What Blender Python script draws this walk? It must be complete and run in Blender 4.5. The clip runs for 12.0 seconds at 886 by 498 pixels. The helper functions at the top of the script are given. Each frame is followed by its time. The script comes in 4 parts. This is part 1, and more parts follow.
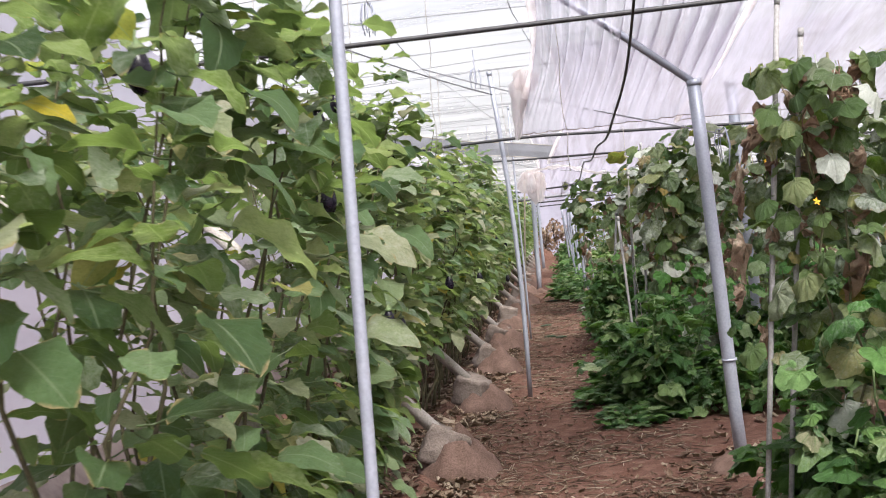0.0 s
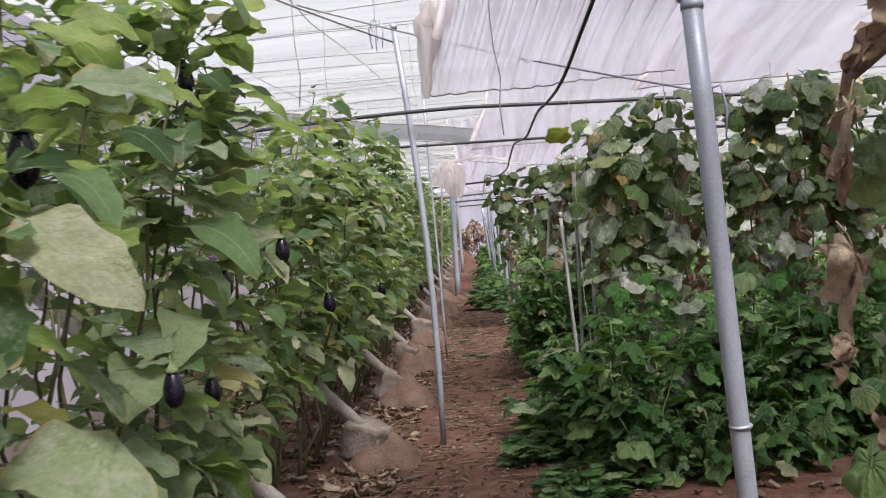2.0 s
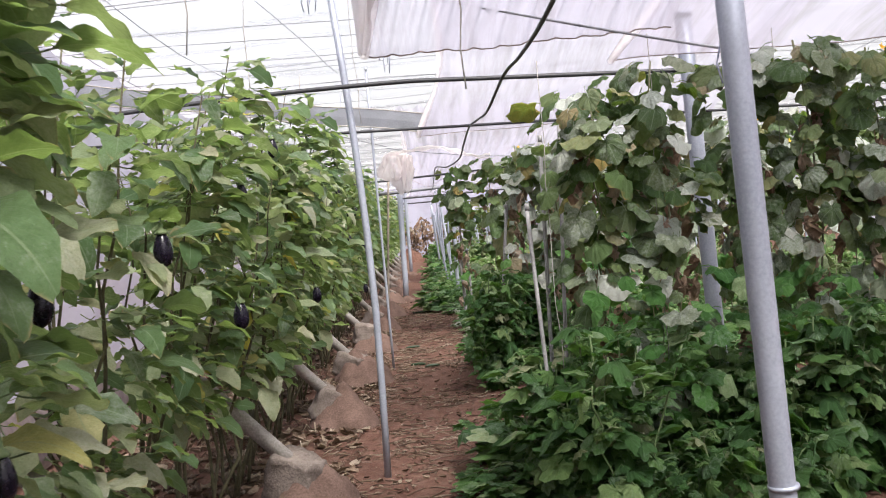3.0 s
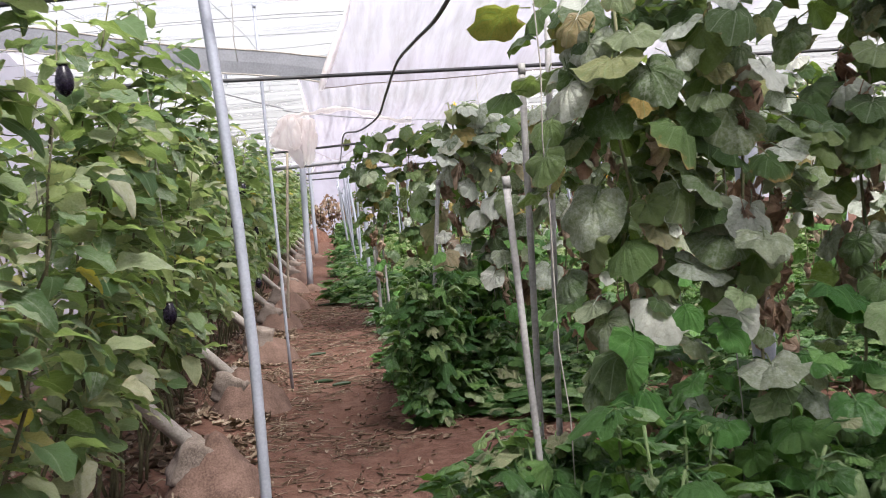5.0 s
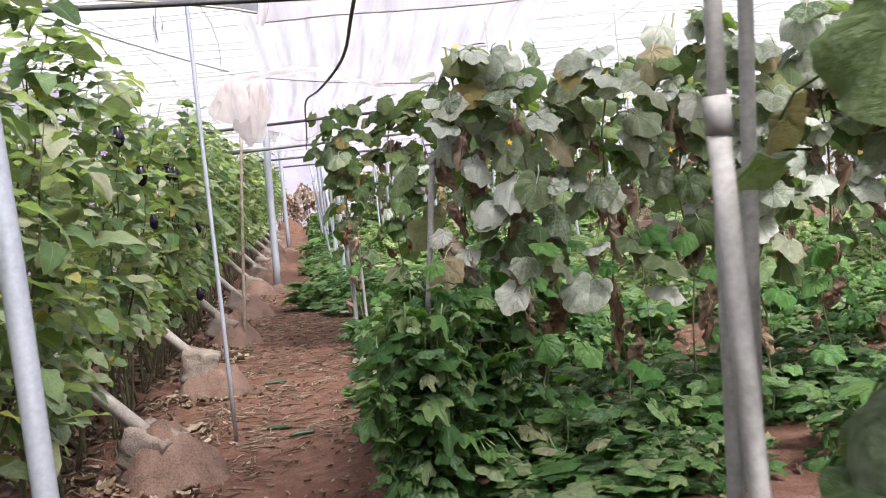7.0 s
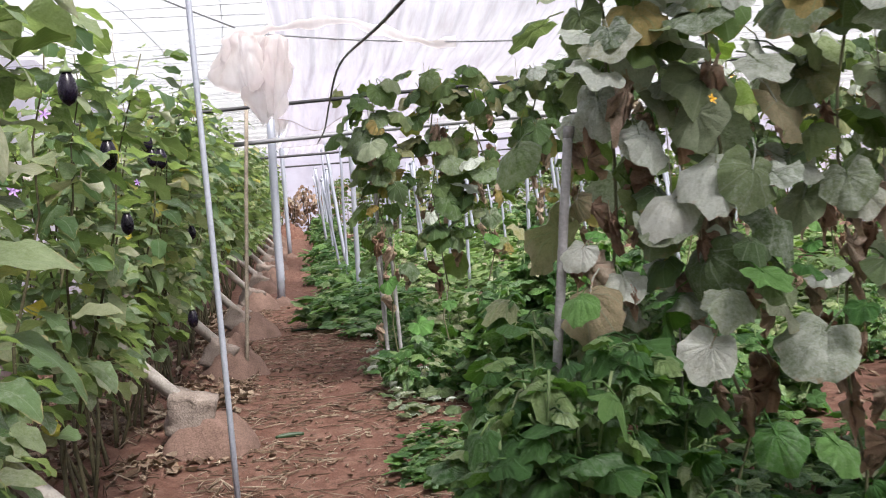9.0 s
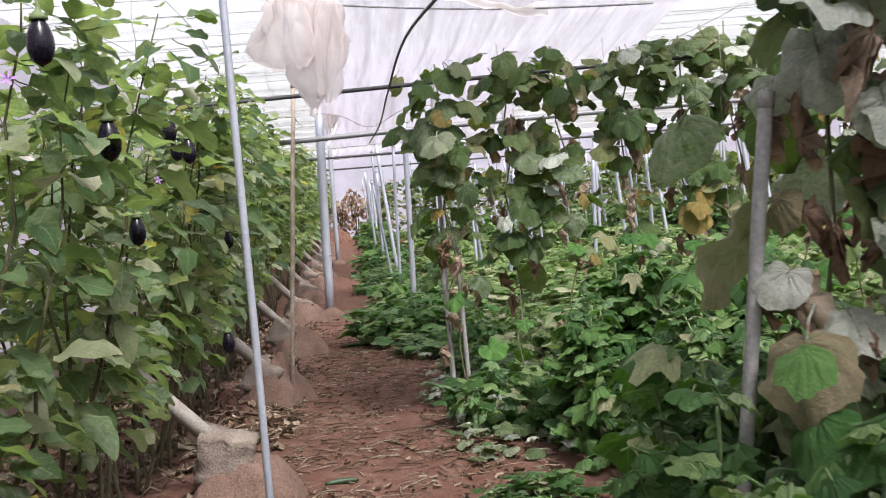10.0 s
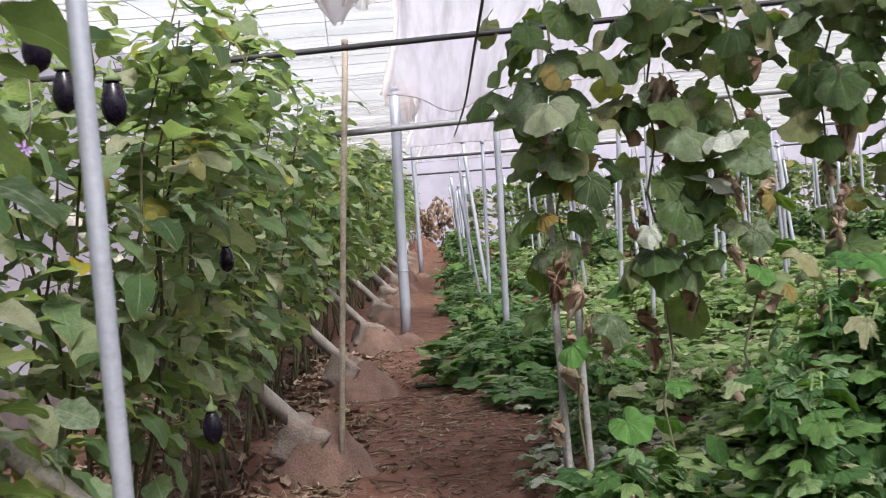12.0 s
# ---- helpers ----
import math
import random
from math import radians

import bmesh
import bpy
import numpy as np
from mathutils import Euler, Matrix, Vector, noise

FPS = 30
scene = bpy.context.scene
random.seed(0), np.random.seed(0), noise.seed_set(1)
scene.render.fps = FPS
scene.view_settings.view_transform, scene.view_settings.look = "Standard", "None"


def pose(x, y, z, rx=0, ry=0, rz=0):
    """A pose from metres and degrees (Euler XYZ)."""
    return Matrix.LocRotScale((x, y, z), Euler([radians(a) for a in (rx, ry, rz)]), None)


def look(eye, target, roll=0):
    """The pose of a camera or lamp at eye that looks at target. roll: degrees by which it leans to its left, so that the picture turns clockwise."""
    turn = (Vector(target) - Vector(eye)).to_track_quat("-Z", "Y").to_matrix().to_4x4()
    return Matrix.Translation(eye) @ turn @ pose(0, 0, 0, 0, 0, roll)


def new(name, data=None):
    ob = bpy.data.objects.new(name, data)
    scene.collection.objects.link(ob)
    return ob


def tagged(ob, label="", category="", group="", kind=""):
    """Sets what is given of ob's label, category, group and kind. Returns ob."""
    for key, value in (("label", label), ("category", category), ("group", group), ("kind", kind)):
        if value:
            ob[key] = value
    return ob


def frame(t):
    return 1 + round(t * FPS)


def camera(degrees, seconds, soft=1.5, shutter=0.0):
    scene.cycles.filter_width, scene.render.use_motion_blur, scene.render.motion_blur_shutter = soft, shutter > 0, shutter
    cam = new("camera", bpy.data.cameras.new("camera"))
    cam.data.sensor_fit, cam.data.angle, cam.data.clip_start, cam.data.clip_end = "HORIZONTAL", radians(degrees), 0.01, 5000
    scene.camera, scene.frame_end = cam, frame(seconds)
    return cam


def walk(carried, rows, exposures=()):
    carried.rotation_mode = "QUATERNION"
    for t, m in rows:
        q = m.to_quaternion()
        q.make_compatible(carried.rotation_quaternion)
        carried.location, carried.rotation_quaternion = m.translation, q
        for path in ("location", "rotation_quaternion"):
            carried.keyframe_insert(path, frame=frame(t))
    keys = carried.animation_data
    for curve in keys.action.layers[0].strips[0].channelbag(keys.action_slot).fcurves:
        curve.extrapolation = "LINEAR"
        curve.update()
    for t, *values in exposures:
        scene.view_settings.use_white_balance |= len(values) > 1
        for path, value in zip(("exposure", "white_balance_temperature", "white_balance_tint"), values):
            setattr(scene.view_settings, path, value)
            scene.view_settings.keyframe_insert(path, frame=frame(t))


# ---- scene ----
cam = camera(44.8, 12.0, soft=1.0, shutter=0.25)
PATH = [
    (0, (0.000, 0.003, 1.499), (-0.208, 1.992, 1.474), -6.0),
    (0.5, (-0.008, 0.591, 1.466), (-0.177, 2.583, 1.432), -6.0),
    (1, (0.028, 1.096, 1.444), (-0.102, 3.091, 1.410), -5.8),
    (1.5, (0.029, 1.648, 1.463), (-0.086, 3.644, 1.430), -5.8),
    (2, (-0.015, 2.190, 1.471), (-0.075, 4.189, 1.434), -5.5),
    (2.5, (0.008, 2.772, 1.449), (-0.012, 4.770, 1.407), -5.5),
    (3, (-0.021, 3.279, 1.450), (0.014, 5.278, 1.401), -5.5),
    (3.5, (-0.065, 3.778, 1.480), (0.008, 5.776, 1.417), -5.5),
    (3.7, (-0.061, 4.013, 1.456), (0.032, 6.009, 1.383), -5.5),
    (5.3, (0.003, 5.857, 1.484), (0.211, 7.843, 1.369), -5.5),
    (5.5, (0.013, 6.020, 1.469), (0.203, 8.008, 1.350), -5.3),
    (6, (0.073, 6.711, 1.476), (0.320, 8.692, 1.346), -5.4),
    (6.5, (0.131, 7.261, 1.449), (0.384, 9.239, 1.316), -5.8),
    (6.7, (0.140, 7.473, 1.462), (0.374, 9.455, 1.328), -6.0),
    (8.3, (0.022, 9.141, 1.419), (0.303, 11.117, 1.293), -5.2),
    (8.5, (-0.019, 9.338, 1.426), (0.258, 11.315, 1.302), -5.2),
    (9, (-0.060, 9.799, 1.420), (0.190, 11.780, 1.297), -5.1),
    (9.5, (-0.057, 10.321, 1.420), (0.148, 12.307, 1.307), -5.0),
    (10, (-0.106, 10.861, 1.410), (0.060, 12.851, 1.303), -5.0),
    (10.5, (-0.067, 11.334, 1.400), (0.059, 13.329, 1.300), -4.8),
    (11, (-0.052, 11.854, 1.388), (0.047, 13.850, 1.294), -4.9),
    (11.5, (-0.066, 12.415, 1.389), (0.002, 14.411, 1.299), -4.8),
    (12, (-0.022, 13.010, 1.360), (-0.018, 15.010, 1.285), -4.8),
]

walk(cam, [(t, look(eye, target, roll)) for t, eye, target, roll in PATH],
     exposures=[(0.0, 1.12), (1.0, 1.25), (1.5, 1.1), (2.0, 0.82), (2.5, 1.22), (3.5, 1.08), (5.5, 1.32), (6.0, 1.44), (6.5, 1.46), (8.5, 1.34), (9.0, 1.3),
                (9.5, 1.18), (10.5, 1.1), (11.0, 1.0), (11.5, 1.05), (12.0, 1.05)])

# ---- daylight: a bright hazy sky above the film roof ----
world = bpy.data.worlds.new("hazy_sky")
scene.world = world
world.use_nodes = True
wn = world.node_tree
wn.nodes.clear()
sky = wn.nodes.new("ShaderNodeTexSky")
sky.sky_type = "NISHITA"
sky.sun_disc = False
sky.sun_elevation, sky.sun_rotation = radians(53), radians(154)
sky.air_density, sky.dust_density = 1.0, 6.0
haze = wn.nodes.new("ShaderNodeHueSaturation")
haze.inputs["Saturation"].default_value = 0.35
bg = wn.nodes.new("ShaderNodeBackground")
bg.inputs["Strength"].default_value = 0.10
wout = wn.nodes.new("ShaderNodeOutputWorld")
wn.links.new(sky.outputs[0], haze.inputs["Color"])
wn.links.new(haze.outputs[0], bg.inputs["Color"])
wn.links.new(bg.outputs[0], wout.inputs["Surface"])
sun_data = bpy.data.lights.new("sun", "SUN")
sun_data.energy, sun_data.angle, sun_data.color = 5.0, radians(16), (1.0, 0.96, 0.9)
sun = new("sun", sun_data)
sun.matrix_world = look((6.0, -4.5, 19), (0, 8, 0))



# ---- materials ----
def mat(name):
    m = bpy.data.materials.new(name)
    m.use_nodes = True
    m.node_tree.nodes.clear()
    return m


class Nodes:
    """Short hand for building a node tree."""

    def __init__(self, name):
        self.m = mat(name)
        self.t = self.m.node_tree
        self.out = self.add("ShaderNodeOutputMaterial")

    def add(self, kind, **values):
        n = self.t.nodes.new(kind)
        for k, v in values.items():
            key = int(k[1:]) if k[0] == "i" and k[1:].isdigit() else k.replace("_", " ")
            n.inputs[key].default_value = v
        return n

    def link(self, a, b):
        self.t.links.new(a, b)

    def noise(self, scale, detail=4.0, vec=None, rough=0.55):
        n = self.add("ShaderNodeTexNoise", Scale=scale, Detail=detail, Roughness=rough)
        if vec is not None:
            self.link(vec, n.inputs["Vector"])
        return n.outputs["Fac"]

    def ramp(self, fac, stops):
        n = self.t.nodes.new("ShaderNodeValToRGB")
        e = n.color_ramp.elements
        while len(e) < len(stops):
            e.new(0.5)
        for el, (p, c) in zip(e, stops):
            el.position, el.color = p, (*c, 1)
        self.link(fac, n.inputs[0])
        return n.outputs[0]

    def math(self, op, a, b=0.0, c=None):
        n = self.t.nodes.new("ShaderNodeMath")
        n.operation = op
        for i, v in enumerate((a, b, c)):
            if v is None:
                continue
            if isinstance(v, (int, float)):
                n.inputs[i].default_value = v
            else:
                self.link(v, n.inputs[i])
        return n.outputs[0]

    def mix(self, fac, a, b, blend="MIX"):
        n = self.t.nodes.new("ShaderNodeMix")
        n.data_type, n.blend_type = "RGBA", blend
        for i, v in ((0, fac), (6, a), (7, b)):
            if isinstance(v, (int, float)):
                n.inputs[i].default_value = v
            elif isinstance(v, tuple):
                n.inputs[i].default_value = (*v, 1)
            else:
                self.link(v, n.inputs[i])
        return n.outputs[2]

    def coords(self, which="Object"):
        return self.t.nodes.new("ShaderNodeTexCoord").outputs[which]

    def position(self):
        return self.t.nodes.new("ShaderNodeNewGeometry").outputs["Position"]

    def chance(self):
        """A number of its own for each object and each loose piece of a mesh."""
        o = self.t.nodes.new("ShaderNodeObjectInfo").outputs["Random"]
        g = self.t.nodes.new("ShaderNodeNewGeometry").outputs["Random Per Island"]
        return self.math("FRACT", self.math("ADD", o, g))

    def bump(self, height, strength=0.3, distance=0.01):
        n = self.add("ShaderNodeBump", Strength=strength, Distance=distance)
        self.link(height, n.inputs["Height"])
        return n.outputs[0]

    def surface(self, color, rough=0.7, metal=0.0, normal=None, spec=0.4):
        n = self.add("ShaderNodeBsdfPrincipled", Metallic=metal)
        n.inputs["Specular IOR Level"].default_value = spec
        for key, v in (("Base Color", color), ("Roughness", rough)):
            if isinstance(v, (int, float)):
                n.inputs[key].default_value = v
            elif isinstance(v, tuple):
                n.inputs[key].default_value = (*v, 1)
            else:
                self.link(v, n.inputs[key])
        if normal is not None:
            self.link(normal, n.inputs["Normal"])
        return n.outputs[0]

    def done(self, shader):
        self.link(shader, self.out.inputs[0])
        return self.m

    def blend(self, fac, a, b):
        n = self.t.nodes.new("ShaderNodeMixShader")
        if isinstance(fac, (int, float)):
            n.inputs[0].default_value = fac
        else:
            self.link(fac, n.inputs[0])
        self.link(a, n.inputs[1])
        self.link(b, n.inputs[2])
        return n.outputs[0]


def leaf_material(name, stops, vein, dust, dust_amount, through_color, through_share, vein_scale, palm=False, rim=(0.30, 0.19, 0.10), rim_share=0.38):
    k = Nodes(name)
    r = k.chance()
    base = k.ramp(r, stops)
    uv = k.t.nodes.new("ShaderNodeUVMap").outputs[0]
    sep = k.t.nodes.new("ShaderNodeSeparateXYZ")
    k.link(uv, sep.inputs[0])
    u, v = sep.outputs[0], sep.outputs[1]
    side = k.math("ABSOLUTE", u)
    w = k.math("SUBTRACT", k.math("MULTIPLY", v, 2.0), 1.0)
    reach = k.math("SQRT", k.math("ADD", k.math("MULTIPLY", u, u), k.math("MULTIPLY", w, w)))
    if palm:
        ang = k.math("ARCTAN2", u, w)
        ray = k.math("COSINE", k.math("MULTIPLY", ang, 7.0))
        main = k.math("GREATER_THAN", ray, k.math("SUBTRACT", 1.0, k.math("DIVIDE", 0.012, k.math("ADD", k.math("MULTIPLY", reach, reach), 0.02))))
        net = k.math("ABSOLUTE", k.math("SUBTRACT", k.noise(vein_scale, 3.0, k.position(), 0.6), 0.5))
        veins = k.math("MAXIMUM", k.math("MULTIPLY", main, 0.8), k.math("MULTIPLY", k.math("LESS_THAN", net, 0.018), 0.35))
        puff = k.math("MULTIPLY", k.math("ABSOLUTE", ray), -0.6)
    else:
        mid = k.math("LESS_THAN", side, 0.045)
        rib = k.math("SINE", k.math("MULTIPLY", k.math("SUBTRACT", v, k.math("MULTIPLY", side, 0.45)), vein_scale))
        puff = k.math("MULTIPLY", rib, -0.10)
        veins = k.math("MAXIMUM", mid, k.math("MULTIPLY", k.math("GREATER_THAN", rib, 0.96), 0.22))
    pos = k.position()
    blotch = k.noise(34.0, 5.0, pos)
    fine = k.ramp(k.noise(150.0, 4.0, pos, 0.7), [(0.36, (0, 0, 0)), (0.64, (1, 1, 1))])
    blotch = k.ramp(blotch, [(0.34, (0, 0, 0)), (0.68, (1, 1, 1))])
    color = k.mix(k.math("MULTIPLY", k.math("ADD", blotch, fine), 0.46), base, k.mix(1.0, base, (0.40, 0.46, 0.36), "MULTIPLY"))
    color = k.mix(k.math("MULTIPLY", veins, 0.6), color, vein)
    r2 = k.math("FRACT", k.math("MULTIPLY", r, 7.31))
    edge = k.math("SUBTRACT", k.math("ADD", k.math("MULTIPLY", k.math("ADD", k.noise(15.0, 5.0, pos, 0.7), k.noise(70.0, 3.0, pos, 0.7)), 0.5), k.math("MULTIPLY", r2, dust_amount)), 0.70)
    clamp = k.t.nodes.new("ShaderNodeClamp")
    k.link(k.math("MULTIPLY", edge, 3.2), clamp.inputs[0])
    color = k.mix(k.math("MULTIPLY", clamp.outputs[0], 0.85), color, k.mix(fine, dust, k.mix(0.35, dust, base)))
    r3 = k.math("FRACT", k.math("MULTIPLY", r, 23.7))
    burn = k.math("MULTIPLY", k.math("SUBTRACT", k.math("ADD", reach, k.math("ADD", k.math("MULTIPLY", k.noise(40.0, 4.0, pos), 0.7), k.math("MULTIPLY", r3, rim_share))), 1.62), 5.0)
    clamp = k.t.nodes.new("ShaderNodeClamp")
    k.link(burn, clamp.inputs[0])
    color = k.mix(clamp.outputs[0], color, rim)
    height = k.math("ADD", k.math("ADD", k.math("MULTIPLY", fine, 0.4), puff), k.math("MULTIPLY", veins, -0.8))
    body = k.surface(color, 0.48, 0.0, k.bump(height, 0.8, 0.010), 0.25)
    glow = k.t.nodes.new("ShaderNodeBsdfTranslucent")
    k.link(k.mix(0.5, color, through_color), glow.inputs[0])
    return k.done(k.blend(through_share, body, glow.outputs[0]))


EGG_LEAF = leaf_material(
    "eggplant_leaf", [(0.0, (0.028, 0.064, 0.029)), (0.32, (0.080, 0.150, 0.066)), (0.64, (0.190, 0.285, 0.145)), (0.84, (0.35, 0.385, 0.24)), (0.96, (0.46, 0.44, 0.33)), (0.988, (0.46, 0.40, 0.11)), (1.0, (0.60, 0.46, 0.04))],
    (0.25, 0.31, 0.19), (0.48, 0.50, 0.43), 0.32, (0.52, 0.72, 0.16), 0.38, 42.0, False, (0.36, 0.28, 0.15), 0.20)
CUKE_LEAF = leaf_material(
    "mildewed_leaf", [(0.0, (0.07, 0.115, 0.05)), (0.30, (0.13, 0.185, 0.085)), (0.55, (0.22, 0.26, 0.15)), (0.78, (0.33, 0.36, 0.27)), (0.92, (0.44, 0.43, 0.34)), (0.98, (0.42, 0.32, 0.21)), (1.0, (0.40, 0.29, 0.14))],
    (0.30, 0.35, 0.25), (0.68, 0.71, 0.67), 0.60, (0.38, 0.52, 0.14), 0.30, 60.0, True, (0.36, 0.21, 0.12), 0.34)
GREEN_LEAF = leaf_material(
    "cucumber_leaf", [(0.0, (0.034, 0.068, 0.026)), (0.35, (0.085, 0.145, 0.052)), (0.66, (0.160, 0.220, 0.092)), (0.86, (0.25, 0.285, 0.145)), (0.95, (0.34, 0.28, 0.13)), (1.0, (0.40, 0.25, 0.08))],
    (0.17, 0.24, 0.12), (0.38, 0.42, 0.34), 0.34, (0.34, 0.54, 0.05), 0.32, 60.0, True, (0.36, 0.20, 0.08), 0.33)
# yellow-green field leaves, their colour raised further to stand in for bright daylight
LIT_FIELD_LEAF = leaf_material(
    "lit_field_leaf", [(0.0, (0.09, 0.17, 0.045)), (0.45, (0.18, 0.30, 0.085)), (0.75, (0.29, 0.39, 0.15)), (0.90, (0.42, 0.44, 0.25)), (1.0, (0.58, 0.52, 0.40))],
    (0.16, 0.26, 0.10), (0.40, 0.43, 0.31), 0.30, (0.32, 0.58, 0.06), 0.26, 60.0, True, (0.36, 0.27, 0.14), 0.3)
SHOOT_LEAF = leaf_material(
    "shoot_leaf", [(0.0, (0.030, 0.080, 0.027)), (0.45, (0.080, 0.175, 0.052)), (0.75, (0.160, 0.275, 0.088)), (0.92, (0.27, 0.35, 0.16)), (1.0, (0.38, 0.35, 0.24))],
    (0.11, 0.22, 0.08), (0.36, 0.44, 0.33), 0.30, (0.26, 0.58, 0.05), 0.28, 60.0, True, (0.3, 0.25, 0.1), 0.2)
YOUNG_LEAF = leaf_material(
    "young_leaf", [(0.0, (0.045, 0.13, 0.035)), (0.5, (0.09, 0.22, 0.055)), (0.85, (0.17, 0.32, 0.10)), (1.0, (0.36, 0.42, 0.26))],
    (0.16, 0.30, 0.10), (0.42, 0.50, 0.38), 0.24, (0.30, 0.65, 0.05), 0.26, 60.0, True, (0.34, 0.26, 0.1), 0.2)
DRY_LEAF = leaf_material(
    "dry_leaf", [(0.0, (0.20, 0.11, 0.075)), (0.35, (0.40, 0.25, 0.18)), (0.8, (0.60, 0.44, 0.36)), (1.0, (0.68, 0.56, 0.46))],
    (0.38, 0.25, 0.17), (0.55, 0.44, 0.36), 0.30, (0.58, 0.32, 0.18), 0.28, 60.0, True, (0.22, 0.12, 0.07), 0.3)


def plain(name, a, b, scale=12.0, rough=0.75, metal=0.0, bump=0.3, dist=0.01, spec=0.4, fine=90.0):
    k = Nodes(name)
    p = k.position()
    f = k.noise(scale, 6.0, p)
    g = k.noise(fine, 4.0, p)
    c = k.mix(k.ramp(k.math("MULTIPLY", k.math("ADD", f, g), 0.5), [(0.38, (0, 0, 0)), (0.62, (1, 1, 1))]), a, b)
    h = k.math("ADD", f, k.math("MULTIPLY", g, 0.4))
    rr = k.math("ADD", k.math("MULTIPLY", g, 0.25), rough - 0.12)
    return k.done(k.surface(c, rr, metal, k.bump(h, bump, dist), spec))


STEEL = plain("galvanised_steel", (0.40, 0.42, 0.49), (0.31, 0.33, 0.39), 5.0, 0.46, 0.4, 0.10, 0.003)
GREY_PIPE = plain("weathered_pipe", (0.40, 0.37, 0.34), (0.22, 0.20, 0.18), 11.0, 0.65, 0.0, 0.3, 0.004)
CONCRETE = plain("rough_concrete", (0.23, 0.19, 0.168), (0.11, 0.088, 0.075), 9.0, 0.95, 0.0, 0.8, 0.02, 0.2)
EARTH = plain("mound_earth", (0.165, 0.108, 0.088), (0.078, 0.049, 0.039), 7.0, 0.95, 0.0, 0.8, 0.02, 0.15)
BLACK = plain("black_polythene", (0.020, 0.020, 0.023), (0.05, 0.05, 0.055), 15.0, 0.5, 0.0, 0.2, 0.003)
WIRE = plain("dull_wire", (0.16, 0.16, 0.17), (0.28, 0.28, 0.30), 20.0, 0.6, 0.3)
CANE = plain("bamboo_cane", (0.36, 0.31, 0.25), (0.18, 0.15, 0.12), 14.0, 0.6, 0.0, 0.3, 0.003)
STAKE = plain("grey_stake", (0.35, 0.34, 0.34), (0.22, 0.21, 0.21), 13.0, 0.7, 0.0, 0.3, 0.003)
STEM = plain("woody_stem", (0.105, 0.10, 0.05), (0.055, 0.046, 0.027), 24.0, 0.8, 0.0, 0.4, 0.004)
VINE = plain("vine_stem", (0.12, 0.14, 0.065), (0.16, 0.14, 0.085), 24.0, 0.7, 0.0, 0.3, 0.003)
SHOOT_STEM = plain("shoot_stem", (0.085, 0.14, 0.05), (0.13, 0.17, 0.07), 24.0, 0.7, 0.0, 0.3, 0.003)
STRING = plain("twine", (0.36, 0.34, 0.31), (0.22, 0.20, 0.18), 40.0, 0.9)
AUBERGINE = plain("aubergine_skin", (0.005, 0.004, 0.009), (0.009, 0.006, 0.014), 20.0, 0.26, 0.0, 0.03, 0.002, 0.28)
CALYX = plain("green_calyx", (0.08, 0.13, 0.05), (0.14, 0.17, 0.08), 40.0, 0.7)
PETAL = plain("petal", (0.28, 0.16, 0.38), (0.36, 0.24, 0.46), 40.0, 0.7)
YELLOW = plain("yellow_petal", (0.75, 0.36, 0.03), (0.8, 0.5, 0.05), 40.0, 0.7)
CUCUMBER = plain("cucumber_skin", (0.008, 0.022, 0.008), (0.02, 0.045, 0.016), 50.0, 0.45, 0.0, 0.5, 0.004)
GUTTER = plain("grey_gutter", (0.22, 0.225, 0.25), (0.16, 0.165, 0.185), 6.0, 0.6, 0.2, 0.2, 0.004)


def film_material(name, tint, clear, stain_fold_tone, streak, milky=0.22):
    k = Nodes(name)
    p = k.position()
    m = k.t.nodes.new("ShaderNodeMapping")
    m.inputs["Scale"].default_value = streak
    k.link(p, m.inputs[0])
    f = k.noise(1.0, 6.0, m.outputs[0], 0.65)
    # second tone: stains, and on the hanging sheets the shading of pleats
    c = k.mix(k.ramp(f, [(0.42, (0, 0, 0)), (0.75, (1, 1, 1))]), tint, stain_fold_tone)
    thin = k.t.nodes.new("ShaderNodeBsdfTranslucent")
    k.link(c, thin.inputs[0])
    face = k.surface(c, 0.35, 0.0, k.bump(f, 0.3, 0.02), 0.5)
    clr = k.t.nodes.new("ShaderNodeBsdfTransparent")
    clr.inputs[0].default_value = (0.97, 0.97, 1.0, 1)
    return k.done(k.blend(clear, k.blend(milky, thin.outputs[0], face), clr.outputs[0]))


ROOF_FILM = film_material("roof_film", (0.55, 0.55, 0.58), 0.60, (0.38, 0.37, 0.39), (0.5, 3.0, 1.0))
# darker streaks along the sheet paint in the shade between its pleats
SHEET_FILM = film_material("hanging_film", (0.43, 0.41, 0.48), 0.45, (0.25, 0.22, 0.24), (9.0, 0.7, 0.7))
STAIN_FILM = film_material("stained_film", (0.34, 0.27, 0.23), 0.15, (0.20, 0.15, 0.12), (9.0, 9.0, 9.0))
BUNCH_FILM = film_material("bunched_film", (0.95, 0.91, 0.90), 0.46, (0.70, 0.62, 0.58), (6.0, 6.0, 2.0))
WALL_FILM = film_material("side_film", (0.68, 0.68, 0.82), 0.10, (0.50, 0.49, 0.61), (1.0, 0.6, 1.5), 0.5)


